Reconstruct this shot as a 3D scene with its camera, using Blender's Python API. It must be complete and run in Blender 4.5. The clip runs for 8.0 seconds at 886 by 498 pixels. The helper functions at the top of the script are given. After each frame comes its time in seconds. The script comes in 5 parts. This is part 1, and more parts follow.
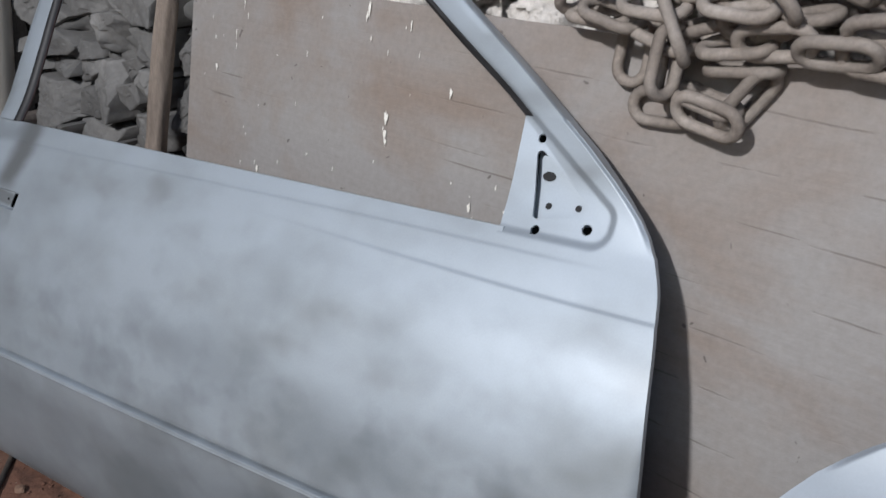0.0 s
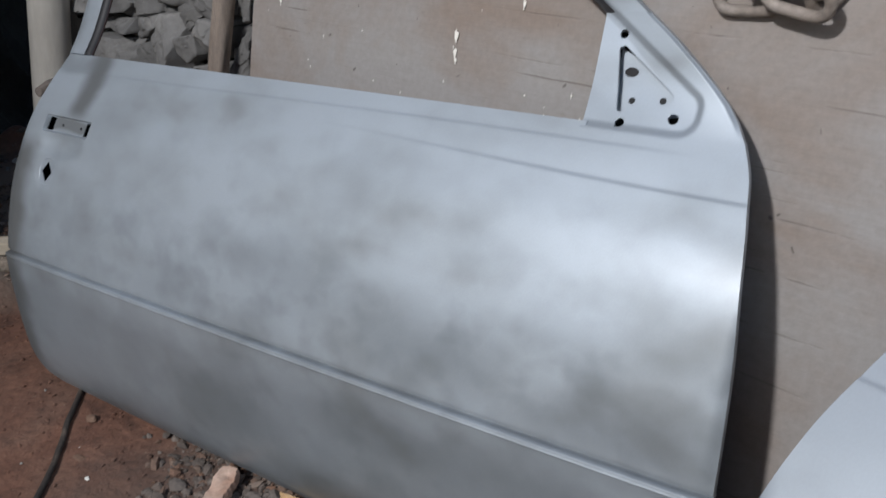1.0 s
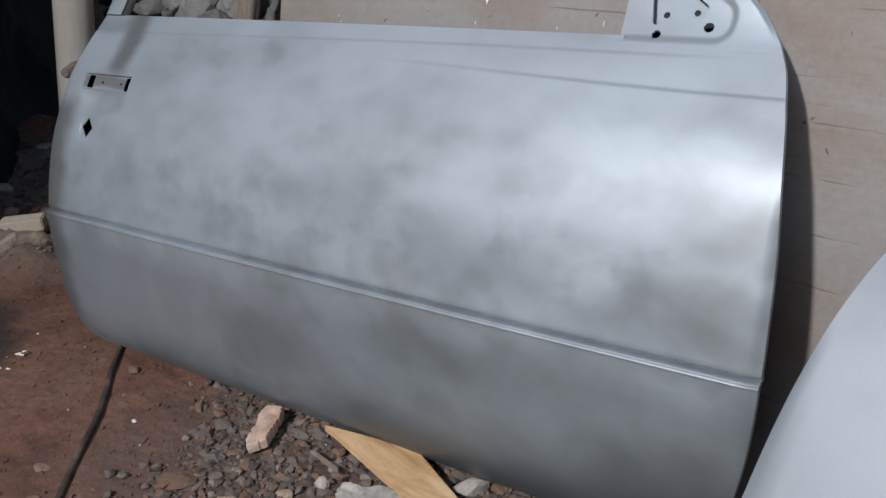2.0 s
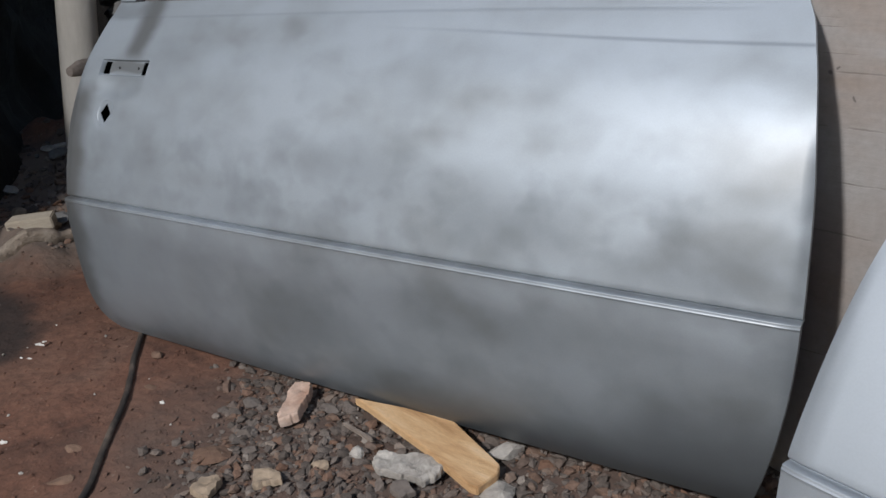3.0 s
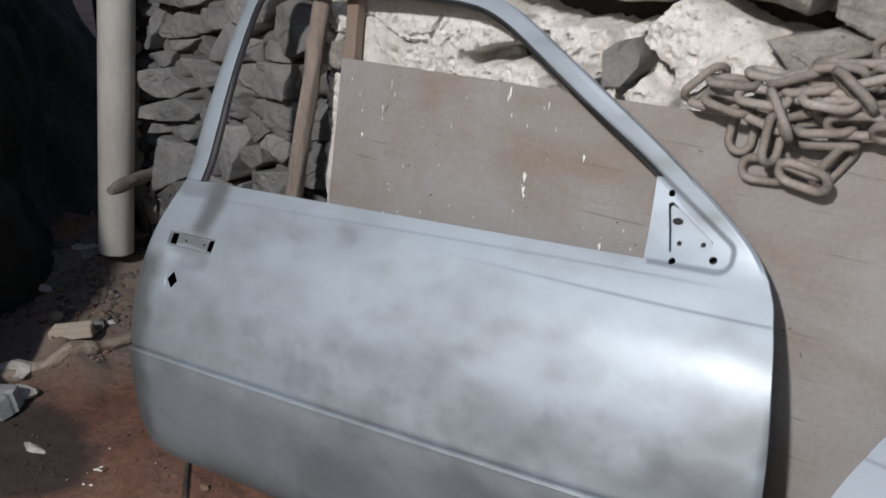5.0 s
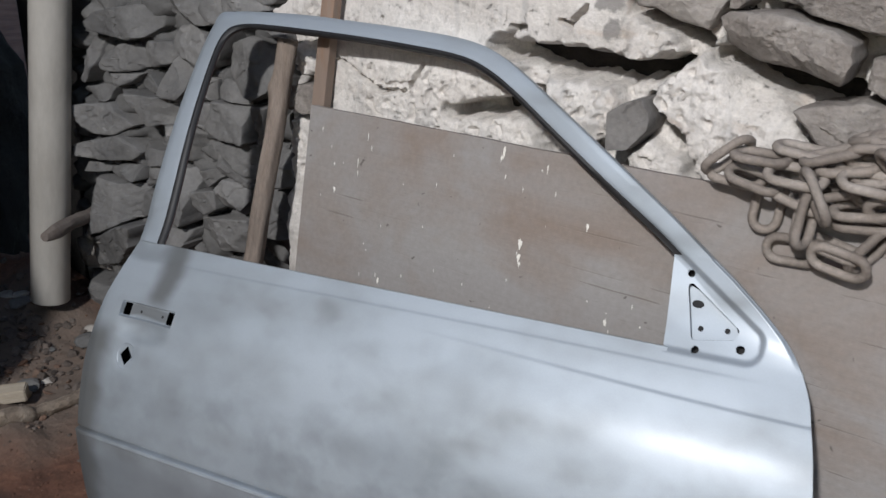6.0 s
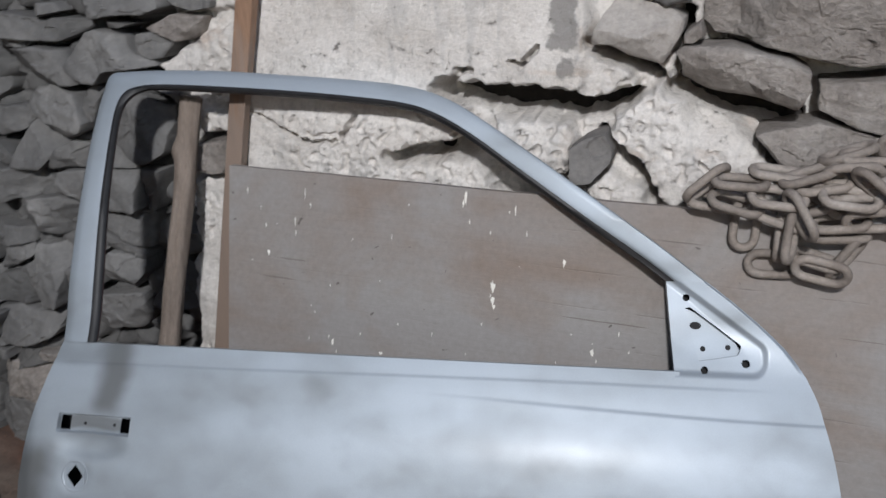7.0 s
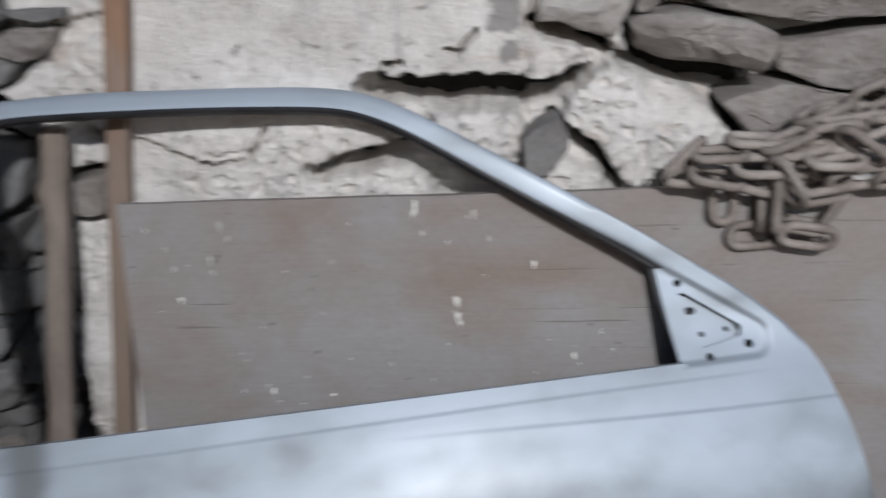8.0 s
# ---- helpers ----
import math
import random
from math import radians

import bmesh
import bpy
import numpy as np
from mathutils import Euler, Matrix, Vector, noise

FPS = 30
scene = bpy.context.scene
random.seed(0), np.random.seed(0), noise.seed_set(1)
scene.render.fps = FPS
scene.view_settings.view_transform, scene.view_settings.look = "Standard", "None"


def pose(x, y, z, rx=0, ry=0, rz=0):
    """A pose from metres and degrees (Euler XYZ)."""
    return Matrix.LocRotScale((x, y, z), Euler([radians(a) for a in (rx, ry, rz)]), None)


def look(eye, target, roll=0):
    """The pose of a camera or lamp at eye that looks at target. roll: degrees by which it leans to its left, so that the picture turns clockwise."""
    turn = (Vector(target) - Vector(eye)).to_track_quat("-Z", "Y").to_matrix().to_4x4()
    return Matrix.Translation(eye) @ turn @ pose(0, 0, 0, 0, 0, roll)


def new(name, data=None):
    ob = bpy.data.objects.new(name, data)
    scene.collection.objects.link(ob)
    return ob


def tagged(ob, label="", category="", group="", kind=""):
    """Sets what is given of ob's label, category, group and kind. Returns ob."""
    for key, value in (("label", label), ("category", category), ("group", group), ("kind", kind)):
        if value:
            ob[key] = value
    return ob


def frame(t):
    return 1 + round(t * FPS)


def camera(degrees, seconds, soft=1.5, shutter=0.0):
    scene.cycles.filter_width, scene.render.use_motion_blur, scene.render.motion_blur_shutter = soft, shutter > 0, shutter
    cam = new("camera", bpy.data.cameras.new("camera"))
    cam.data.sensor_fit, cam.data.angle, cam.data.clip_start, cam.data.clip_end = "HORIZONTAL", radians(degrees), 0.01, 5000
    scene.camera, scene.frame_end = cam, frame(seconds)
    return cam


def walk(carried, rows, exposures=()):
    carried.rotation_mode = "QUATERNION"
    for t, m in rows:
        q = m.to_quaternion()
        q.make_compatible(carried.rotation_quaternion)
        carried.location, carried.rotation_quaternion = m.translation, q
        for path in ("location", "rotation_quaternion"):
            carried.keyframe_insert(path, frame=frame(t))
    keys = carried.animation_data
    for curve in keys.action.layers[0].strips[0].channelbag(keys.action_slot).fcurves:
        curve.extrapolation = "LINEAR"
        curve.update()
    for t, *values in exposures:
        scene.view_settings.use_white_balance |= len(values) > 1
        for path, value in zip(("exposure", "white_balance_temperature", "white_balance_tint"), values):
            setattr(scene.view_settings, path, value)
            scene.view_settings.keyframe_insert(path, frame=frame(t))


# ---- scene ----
cam = camera(54.4, 8.0, shutter=0.35)
PATH = [
    (0, (0.041, -0.022, 1.038), (-1.201, 1.315, 0.218), 0.3),
    (0.5, (0.043, -0.036, 0.986), (-1.228, 1.271, 0.165), -0.4),
    (1, (0.029, -0.11, 0.925), (-1.257, 1.185, 0.105), -0.8),
    (1.5, (0.038, -0.172, 0.865), (-1.248, 1.127, 0.053), -0.8),
    (1.7, (0.048, -0.19, 0.848), (-1.245, 1.11, 0.049), -1.3),
    (3, (0.023, -0.282, 0.767), (-1.26, 1.052, 0.008), -3.4),
    (3.5, (0.017, -0.314, 0.774), (-1.252, 1.034, 0.017), -3.0),
    (4, (0.022, -0.352, 0.869), (-1.232, 1.01, 0.112), -2.4),
    (4.5, (0.032, -0.405, 1.021), (-1.216, 0.967, 0.274), -1.7),
    (5, (0.044, -0.457, 1.156), (-1.183, 0.946, 0.431), 0.1),
    (5.2, (0.041, -0.443, 1.178), (-1.168, 0.979, 0.461), 0.6),
    (6.3, (-0.247, -0.386, 1.234), (-1.267, 1.172, 0.503), 2.5),
    (6.5, (-0.301, -0.397, 1.242), (-1.242, 1.208, 0.507), 3.3),
    (7, (-0.499, -0.497, 1.3), (-1.133, 1.257, 0.577), -0.6),
    (7.5, (-0.627, -0.508, 1.309), (-1.11, 1.293, 0.585), -1.5),
    (7.9, (-0.772, -0.405, 1.308), (-1.094, 1.412, 0.536), -4.1),
    (8, (-0.786, -0.377, 1.295), (-0.972, 1.457, 0.518), -3.6),
]
walk(cam, [(t, look(eye, target, roll)) for t, eye, target, roll in PATH],
     exposures=[(0, 0.0, 6400, 10), (1.0, -0.07, 6450, 10), (1.5, -0.05, 6480, 10), (3.5, -0.03, 6600, 10), (5, -0.03, 6600, 10), (6.5, -0.18, 6430, 10), (7.5, -0.27, 6280, 10), (8, -0.29, 6250, 10)])

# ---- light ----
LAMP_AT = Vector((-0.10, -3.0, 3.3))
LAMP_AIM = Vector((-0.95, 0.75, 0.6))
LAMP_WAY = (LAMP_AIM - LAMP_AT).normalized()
world = bpy.data.worlds.new("world")
scene.world = world
world.use_nodes = True
sky = world.node_tree.nodes.new("ShaderNodeTexSky")
sky.sky_type = "NISHITA"
sky.sun_disc = False
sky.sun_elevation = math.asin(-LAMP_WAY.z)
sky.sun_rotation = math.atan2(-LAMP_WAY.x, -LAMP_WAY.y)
world.node_tree.links.new(sky.outputs["Color"], world.node_tree.nodes["Background"].inputs["Color"])
world.node_tree.nodes["Background"].inputs["Strength"].default_value = 0.105
# one strong unseen lamp; its place is inferred from how the shadows spread
lamp = new("unseen_key_lamp", bpy.data.lights.new("unseen_key_lamp", "AREA"))
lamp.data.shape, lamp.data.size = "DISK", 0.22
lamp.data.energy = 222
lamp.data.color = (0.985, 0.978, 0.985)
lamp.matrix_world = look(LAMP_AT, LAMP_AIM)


# ---- materials ----
def graph(name):
    m = bpy.data.materials.new(name)
    m.use_nodes = True
    t = m.node_tree
    return m, t, t.nodes["Principled BSDF"]


def node(t, kind, **inputs):
    n = t.nodes.new("ShaderNode" + kind)
    for key, value in inputs.items():
        n.inputs[key.replace("_", " ")].default_value = value
    return n


def math_node(t, op, a, b=None, c=None, clamp=False):
    n = t.nodes.new("ShaderNodeMath")
    n.operation = op
    n.use_clamp = clamp
    for i, v in enumerate((a, b, c)):
        if v is None:
            continue
        if isinstance(v, (int, float)):
            n.inputs[i].default_value = v
        else:
            t.links.new(v, n.inputs[i])
    return n.outputs[0]


def ramp(t, fac, stops):
    n = t.nodes.new("ShaderNodeValToRGB")
    e = n.color_ramp.elements
    while len(e) < len(stops):
        e.new(0.5)
    for el, (pos, col) in zip(e, stops):
        el.position = pos
        el.color = (*col, 1) if len(col) == 3 else col
    t.links.new(fac, n.inputs["Fac"])
    return n.outputs["Color"]


def blend(t, fac, a, b, mode="MIX"):
    n = t.nodes.new("ShaderNodeMix")
    n.data_type = "RGBA"
    n.blend_type = mode
    for sock, v in ((n.inputs[0], fac), (n.inputs[6], a), (n.inputs[7], b)):
        if isinstance(v, (int, float)):
            sock.default_value = v
        elif isinstance(v, tuple):
            sock.default_value = (*v, 1)
        else:
            t.links.new(v, sock)
    return n.outputs[2]


def coords(t, stretch=(1, 1, 1), shuffle=True):
    tc = t.nodes.new("ShaderNodeTexCoord")
    mp = t.nodes.new("ShaderNodeMapping")
    mp.inputs["Scale"].default_value = stretch
    if shuffle:
        info = t.nodes.new("ShaderNodeObjectInfo")
        add = t.nodes.new("ShaderNodeVectorMath")
        add.operation = "ADD"
        cmb = t.nodes.new("ShaderNodeCombineXYZ")
        k = math_node(t, "MULTIPLY", info.outputs["Random"], 37.0)
        for i in range(3):
            t.links.new(k, cmb.inputs[i])
        t.links.new(tc.outputs["Object"], add.inputs[0])
        t.links.new(cmb.outputs[0], add.inputs[1])
        t.links.new(add.outputs[0], mp.inputs["Vector"])
    else:
        t.links.new(tc.outputs["Object"], mp.inputs["Vector"])
    return mp.outputs[0]


def noise_of(t, vec, scale, detail=4.0, rough=0.55, dist=0.0):
    n = node(t, "TexNoise", Scale=scale, Detail=detail, Roughness=rough, Distortion=dist)
    t.links.new(vec, n.inputs["Vector"])
    return n.outputs["Fac"]


def bump_to(t, bsdf, height, strength, distance):
    b = node(t, "Bump", Strength=strength, Distance=distance)
    t.links.new(height, b.inputs["Height"])
    t.links.new(b.outputs["Normal"], bsdf.inputs["Normal"])


def surface(name, stops, scale=6.0, fine=70.0, rough=0.85, metal=0.0, bump=0.5, depth=0.006,
            stretch=(1, 1, 1), vary=0.25, speck=0.35, shuffle=True):
    """A rough surface: broad patches of colour, fine grain over them, relief in both sizes."""
    m, t, p = graph(name)
    v = coords(t, stretch, shuffle)
    broad = noise_of(t, v, scale, 5, 0.6, 0.4)
    grain = noise_of(t, v, fine, 6, 0.7)
    col = ramp(t, broad, stops)
    g = ramp(t, grain, [(0.25, (1 - speck,) * 3), (0.75, (1 + 0.3 * speck,) * 3)])
    col = blend(t, 1.0, col, g, "MULTIPLY")
    if vary:
        info = t.nodes.new("ShaderNodeObjectInfo")
        k = math_node(t, "MULTIPLY_ADD", info.outputs["Random"], vary, 1 - vary / 2)
        hs = node(t, "HueSaturation")
        t.links.new(k, hs.inputs["Value"])
        t.links.new(col, hs.inputs["Color"])
        col = hs.outputs["Color"]
    t.links.new(col, p.inputs["Base Color"])
    p.inputs["Metallic"].default_value = metal
    r = math_node(t, "MULTIPLY_ADD", grain, 0.25, rough - 0.12, True)
    t.links.new(r, p.inputs["Roughness"])
    h = math_node(t, "MULTIPLY_ADD", broad, 1.2, grain)
    bump_to(t, p, h, bump, depth)
    return m


def primer(name, light, mid, dark, patch, marks, worn=0.0, stroke=(0.16, 0.18, 0.195)):
    """Sprayed silver-grey primer, sanded through in clouds; marks paint in wear and shade."""
    m, t, p = graph(name)
    v = coords(t, (1.0, 2.4, 1.0), False)
    cloud = noise_of(t, v, 3.4, 2, 0.45)
    spots = noise_of(t, coords(t, (0.9, 1.2, 1.0), False), 13.0, 2.0, 0.45)
    mist = noise_of(t, coords(t, (1, 1, 1), False), 420.0, 2, 0.6)
    k = math_node(t, "ADD", math_node(t, "MULTIPLY", cloud, 0.66), math_node(t, "MULTIPLY", spots, 0.34))
    col = ramp(t, k, [(0.34, dark), (0.44, mid), (0.54 + patch, light)])
    # strokes of the spray gun: soft upright clouds, thickest along the middle of the skin
    strokes = noise_of(t, coords(t, (1.15, 1.25, 1.0), False), 8.5, 3.0, 0.5, 0.2)
    tc = t.nodes.new("ShaderNodeTexCoord")
    sep = t.nodes.new("ShaderNodeSeparateXYZ")
    t.links.new(tc.outputs["Object"], sep.inputs[0])
    band = ramp(t, math_node(t, "MULTIPLY_ADD", cloud, 0.10, sep.outputs[1]), [(0.0, (0.75,) * 3), (0.20, (0.55,) * 3), (0.30, (0.60,) * 3), (0.40, (1.0,) * 3), (0.47, (0.45,) * 3), (0.60, (0.30,) * 3), (0.72, (0.0,) * 3)])
    fore = node(t, "MapRange", From_Min=0.10, From_Max=0.50, To_Min=0.5, To_Max=1.0)
    t.links.new(sep.outputs[0], fore.inputs["Value"])
    band = math_node(t, "MULTIPLY", band, fore.outputs[0])
    thin = math_node(t, "MULTIPLY", ramp(t, strokes, [(0.34, (1, 1, 1)), (0.52, (0, 0, 0))]), band)
    col = blend(t, math_node(t, "MULTIPLY", thin, worn), col, stroke)
    dabs = noise_of(t, coords(t, (0.95, 1.1, 1.0), False), 16.0, 2.5, 0.5, 0.1)
    dab = math_node(t, "MULTIPLY", ramp(t, dabs, [(0.30, (1, 1, 1)), (0.50, (0, 0, 0))]), band)
    col = blend(t, math_node(t, "MULTIPLY", dab, 0.9 * worn), col, stroke)
    x, y = sep.outputs[0], sep.outputs[1]
    wob = math_node(t, "MULTIPLY_ADD", spots, 0.04, -0.020)
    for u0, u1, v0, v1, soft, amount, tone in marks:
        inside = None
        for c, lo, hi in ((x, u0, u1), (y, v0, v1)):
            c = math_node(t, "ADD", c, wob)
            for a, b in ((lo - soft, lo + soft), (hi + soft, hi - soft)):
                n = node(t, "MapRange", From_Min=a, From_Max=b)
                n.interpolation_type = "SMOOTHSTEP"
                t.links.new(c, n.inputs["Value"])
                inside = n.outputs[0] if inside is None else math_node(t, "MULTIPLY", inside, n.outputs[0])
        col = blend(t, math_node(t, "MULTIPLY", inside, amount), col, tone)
    g = ramp(t, mist, [(0.3, (0.975,) * 3), (0.7, (1.02,) * 3)])
    col = blend(t, 1.0, col, g, "MULTIPLY")
    t.links.new(col, p.inputs["Base Color"])
    p.inputs["Metallic"].default_value = 0.64
    r = math_node(t, "MULTIPLY_ADD", k, -0.16, 0.72)
    t.links.new(r, p.inputs["Roughness"])
    p.inputs["Coat Weight"].default_value = 0.36
    t.links.new(math_node(t, "MULTIPLY_ADD", k, -0.20, 0.41), p.inputs["Coat Roughness"])
    bump_to(t, p, mist, 0.012, 0.0006)
    return m


GREY = (0.165, 0.181, 0.190)
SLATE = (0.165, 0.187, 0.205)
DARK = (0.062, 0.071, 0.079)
PRIMER = primer("sanded_primer_and_shade", (0.372, 0.418, 0.464), (0.332, 0.371, 0.406), (0.250, 0.274, 0.291), 0.02, [
    # foot of the skin: sanding marks deepened with painted shade where it tucks under
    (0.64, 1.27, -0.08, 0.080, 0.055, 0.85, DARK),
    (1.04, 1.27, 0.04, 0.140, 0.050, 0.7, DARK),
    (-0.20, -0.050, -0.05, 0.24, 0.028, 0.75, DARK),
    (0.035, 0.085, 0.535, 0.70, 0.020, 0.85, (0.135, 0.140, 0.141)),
    # floor of the handle recess: the shade of its lip, painted on
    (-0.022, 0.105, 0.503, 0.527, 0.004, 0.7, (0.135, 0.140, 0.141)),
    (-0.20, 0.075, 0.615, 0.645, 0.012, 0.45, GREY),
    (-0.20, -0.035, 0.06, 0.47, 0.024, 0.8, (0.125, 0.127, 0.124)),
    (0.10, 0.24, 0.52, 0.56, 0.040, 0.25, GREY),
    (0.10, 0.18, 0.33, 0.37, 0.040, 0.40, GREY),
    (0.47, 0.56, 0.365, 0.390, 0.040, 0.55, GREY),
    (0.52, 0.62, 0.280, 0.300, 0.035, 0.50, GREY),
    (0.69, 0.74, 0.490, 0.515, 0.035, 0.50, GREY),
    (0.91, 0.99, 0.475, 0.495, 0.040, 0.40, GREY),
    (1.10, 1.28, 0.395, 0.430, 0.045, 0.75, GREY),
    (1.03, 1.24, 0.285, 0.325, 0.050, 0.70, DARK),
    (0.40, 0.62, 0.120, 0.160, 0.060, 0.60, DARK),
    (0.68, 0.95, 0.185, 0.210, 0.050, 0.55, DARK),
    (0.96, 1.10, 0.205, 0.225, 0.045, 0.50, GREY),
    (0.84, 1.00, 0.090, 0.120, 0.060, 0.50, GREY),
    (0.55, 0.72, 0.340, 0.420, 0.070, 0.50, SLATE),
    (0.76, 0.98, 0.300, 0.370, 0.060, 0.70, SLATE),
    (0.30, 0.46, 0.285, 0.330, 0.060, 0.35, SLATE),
    # below the rub line: thin primer plus painted shade of the down-turned skin
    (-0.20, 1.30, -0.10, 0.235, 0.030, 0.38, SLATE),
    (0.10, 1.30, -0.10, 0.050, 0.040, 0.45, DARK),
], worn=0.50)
PRIMER_CLEAN = primer("smooth_primer", (0.40, 0.44, 0.485), (0.375, 0.415, 0.455), (0.34, 0.375, 0.41), 0.10, [])
RUBBER = surface("black_rubber", [(0.3, (0.008, 0.008, 0.009)), (0.7, (0.02, 0.02, 0.022))], 20, 200, 0.55, bump=0.1, depth=0.001, vary=0)
CHANNEL = surface("dark_channel", [(0.3, (0.020, 0.012, 0.013)), (0.7, (0.045, 0.026, 0.027))], 14, 200, 0.5, bump=0.1, depth=0.001, vary=0)
# near-black so that hollows look unlit: their shade is in the colour
CAVITY_SHADE = surface("painted_cavity_shade", [(0.3, (0.01, 0.01, 0.011)), (0.7, (0.03, 0.03, 0.032))], 14, 90, 0.9, bump=0.1, depth=0.001, vary=0)
STONE = surface("grey_stone", [(0.25, (0.113, 0.111, 0.109)), (0.45, (0.160, 0.157, 0.153)), (0.6, (0.190, 0.186, 0.180)), (0.78, (0.285, 0.278, 0.268))], 7, 60, 0.92, bump=0.45, depth=0.005, vary=0.5, speck=0.28)
STONE_WARM = surface("dusty_stone", [(0.25, (0.225, 0.197, 0.177)), (0.5, (0.335, 0.302, 0.274)), (0.75, (0.45, 0.416, 0.384))], 11, 95, 0.9, bump=0.9, depth=0.010, vary=0.2, speck=0.4)
STONE_PALE = surface("dusty_pale_stone", [(0.25, (0.33, 0.295, 0.268)), (0.5, (0.43, 0.398, 0.366)), (0.75, (0.50, 0.468, 0.435))], 8, 80, 0.92, bump=0.8, depth=0.007, vary=0.1, speck=0.35)
STONE_DARK = surface("slate_stone", [(0.3, (0.170, 0.161, 0.153)), (0.7, (0.25, 0.238, 0.226))], 9, 90, 0.85, bump=0.4, depth=0.005, vary=0.2)
GAP_SHADE = surface("painted_gap_shade", [(0.3, (0.02, 0.017, 0.015)), (0.7, (0.06, 0.05, 0.044))], 8, 60, 0.95, bump=0.8, depth=0.02, vary=0)
# rock darkened below its own tone to paint in the corner's shade
SHADED_ROCK = surface("shade_dark_rock", [(0.3, (0.011, 0.010, 0.0095)), (0.7, (0.034, 0.029, 0.026))], 7, 50, 0.95, bump=0.8, depth=0.02, vary=0.3)
POST_GREY = surface("weathered_timber", [(0.25, (0.15, 0.118, 0.096)), (0.45, (0.225, 0.182, 0.150)), (0.6, (0.275, 0.226, 0.190)), (0.8, (0.35, 0.30, 0.26))], 5, 60, 0.85, bump=0.5, depth=0.004, stretch=(6, 6, 0.9), vary=0)
PINE = surface("raw_pine", [(0.25, (0.40, 0.225, 0.10)), (0.45, (0.60, 0.375, 0.19)), (0.6, (0.69, 0.47, 0.265)), (0.75, (0.74, 0.57, 0.38))], 5, 60, 0.75, bump=0.5, depth=0.003, stretch=(1.6, 10, 10), vary=0, speck=0.3)
DUSTY_WOOD = surface("dusty_wood", [(0.25, (0.33, 0.27, 0.20)), (0.5, (0.45, 0.385, 0.30)), (0.75, (0.52, 0.46, 0.37))], 4, 50, 0.85, bump=0.3, depth=0.002, stretch=(1.2, 11, 11), vary=0)
PVC = surface("dirty_plastic", [(0.25, (0.34, 0.315, 0.28)), (0.5, (0.46, 0.438, 0.40)), (0.8, (0.54, 0.52, 0.48))], 3, 40, 0.5, bump=0.08, depth=0.002, stretch=(2, 2, 0.6), vary=0, speck=0.12)
RUST = surface("dusty_rusted_iron", [(0.25, (0.15, 0.124, 0.105)), (0.5, (0.275, 0.238, 0.208)), (0.75, (0.385, 0.345, 0.31))], 14, 120, 0.75, metal=0.15, bump=0.5, depth=0.003, vary=0.25)
BRICK = surface("brick_clay", [(0.3, (0.46, 0.28, 0.20)), (0.5, (0.60, 0.43, 0.34)), (0.8, (0.66, 0.54, 0.46))], 16, 80, 0.9, bump=0.6, depth=0.004, vary=0.2)
PALE = surface("pale_concrete", [(0.3, (0.33, 0.302, 0.27)), (0.7, (0.52, 0.485, 0.44))], 22, 120, 0.9, bump=0.9, depth=0.004, vary=0.2)
TAN = surface("tan_stone", [(0.3, (0.27, 0.20, 0.14)), (0.7, (0.42, 0.33, 0.24))], 16, 80, 0.9, bump=0.5, depth=0.004, vary=0.3)
CLAY = surface("brown_clay", [(0.3, (0.13, 0.072, 0.047)), (0.7, (0.23, 0.145, 0.102))], 16, 90, 0.95, bump=0.6, depth=0.004, vary=0.3)
SLAB_GREY = surface("blue_grey_stone", [(0.3, (0.20, 0.20, 0.205)), (0.7, (0.33, 0.33, 0.335))], 12, 90, 0.9, bump=0.6, depth=0.004, vary=0.1)
MUD = surface("dry_mud", [(0.3, (0.20, 0.155, 0.118)), (0.5, (0.31, 0.25, 0.195)), (0.7, (0.40, 0.335, 0.27))], 18, 90, 0.95, bump=0.9, depth=0.008, vary=0)
GRAVEL_DARK = surface("brown_grey_stone", [(0.3, (0.13, 0.108, 0.094)), (0.7, (0.20, 0.17, 0.15))], 16, 90, 0.9, bump=0.5, depth=0.003, vary=0.2)
CABLE = surface("black_cable", [(0.36, (0.016, 0.014, 0.013)), (0.5, (0.050, 0.040, 0.033)), (0.62, (0.15, 0.115, 0.09))], 11, 120, 0.75, bump=0.3, depth=0.002, vary=0)
SPLASH = surface("white_splash", [(0.3, (0.70, 0.68, 0.62)), (0.7, (0.85, 0.83, 0.78))], 20, 90, 0.8, bump=0.2, depth=0.001, vary=0, speck=0.1)
PLAIN_WALL = surface("plain_render", [(0.3, (0.24, 0.22, 0.20)), (0.7, (0.34, 0.32, 0.29))], 1.5, 30, 0.95, vary=0)


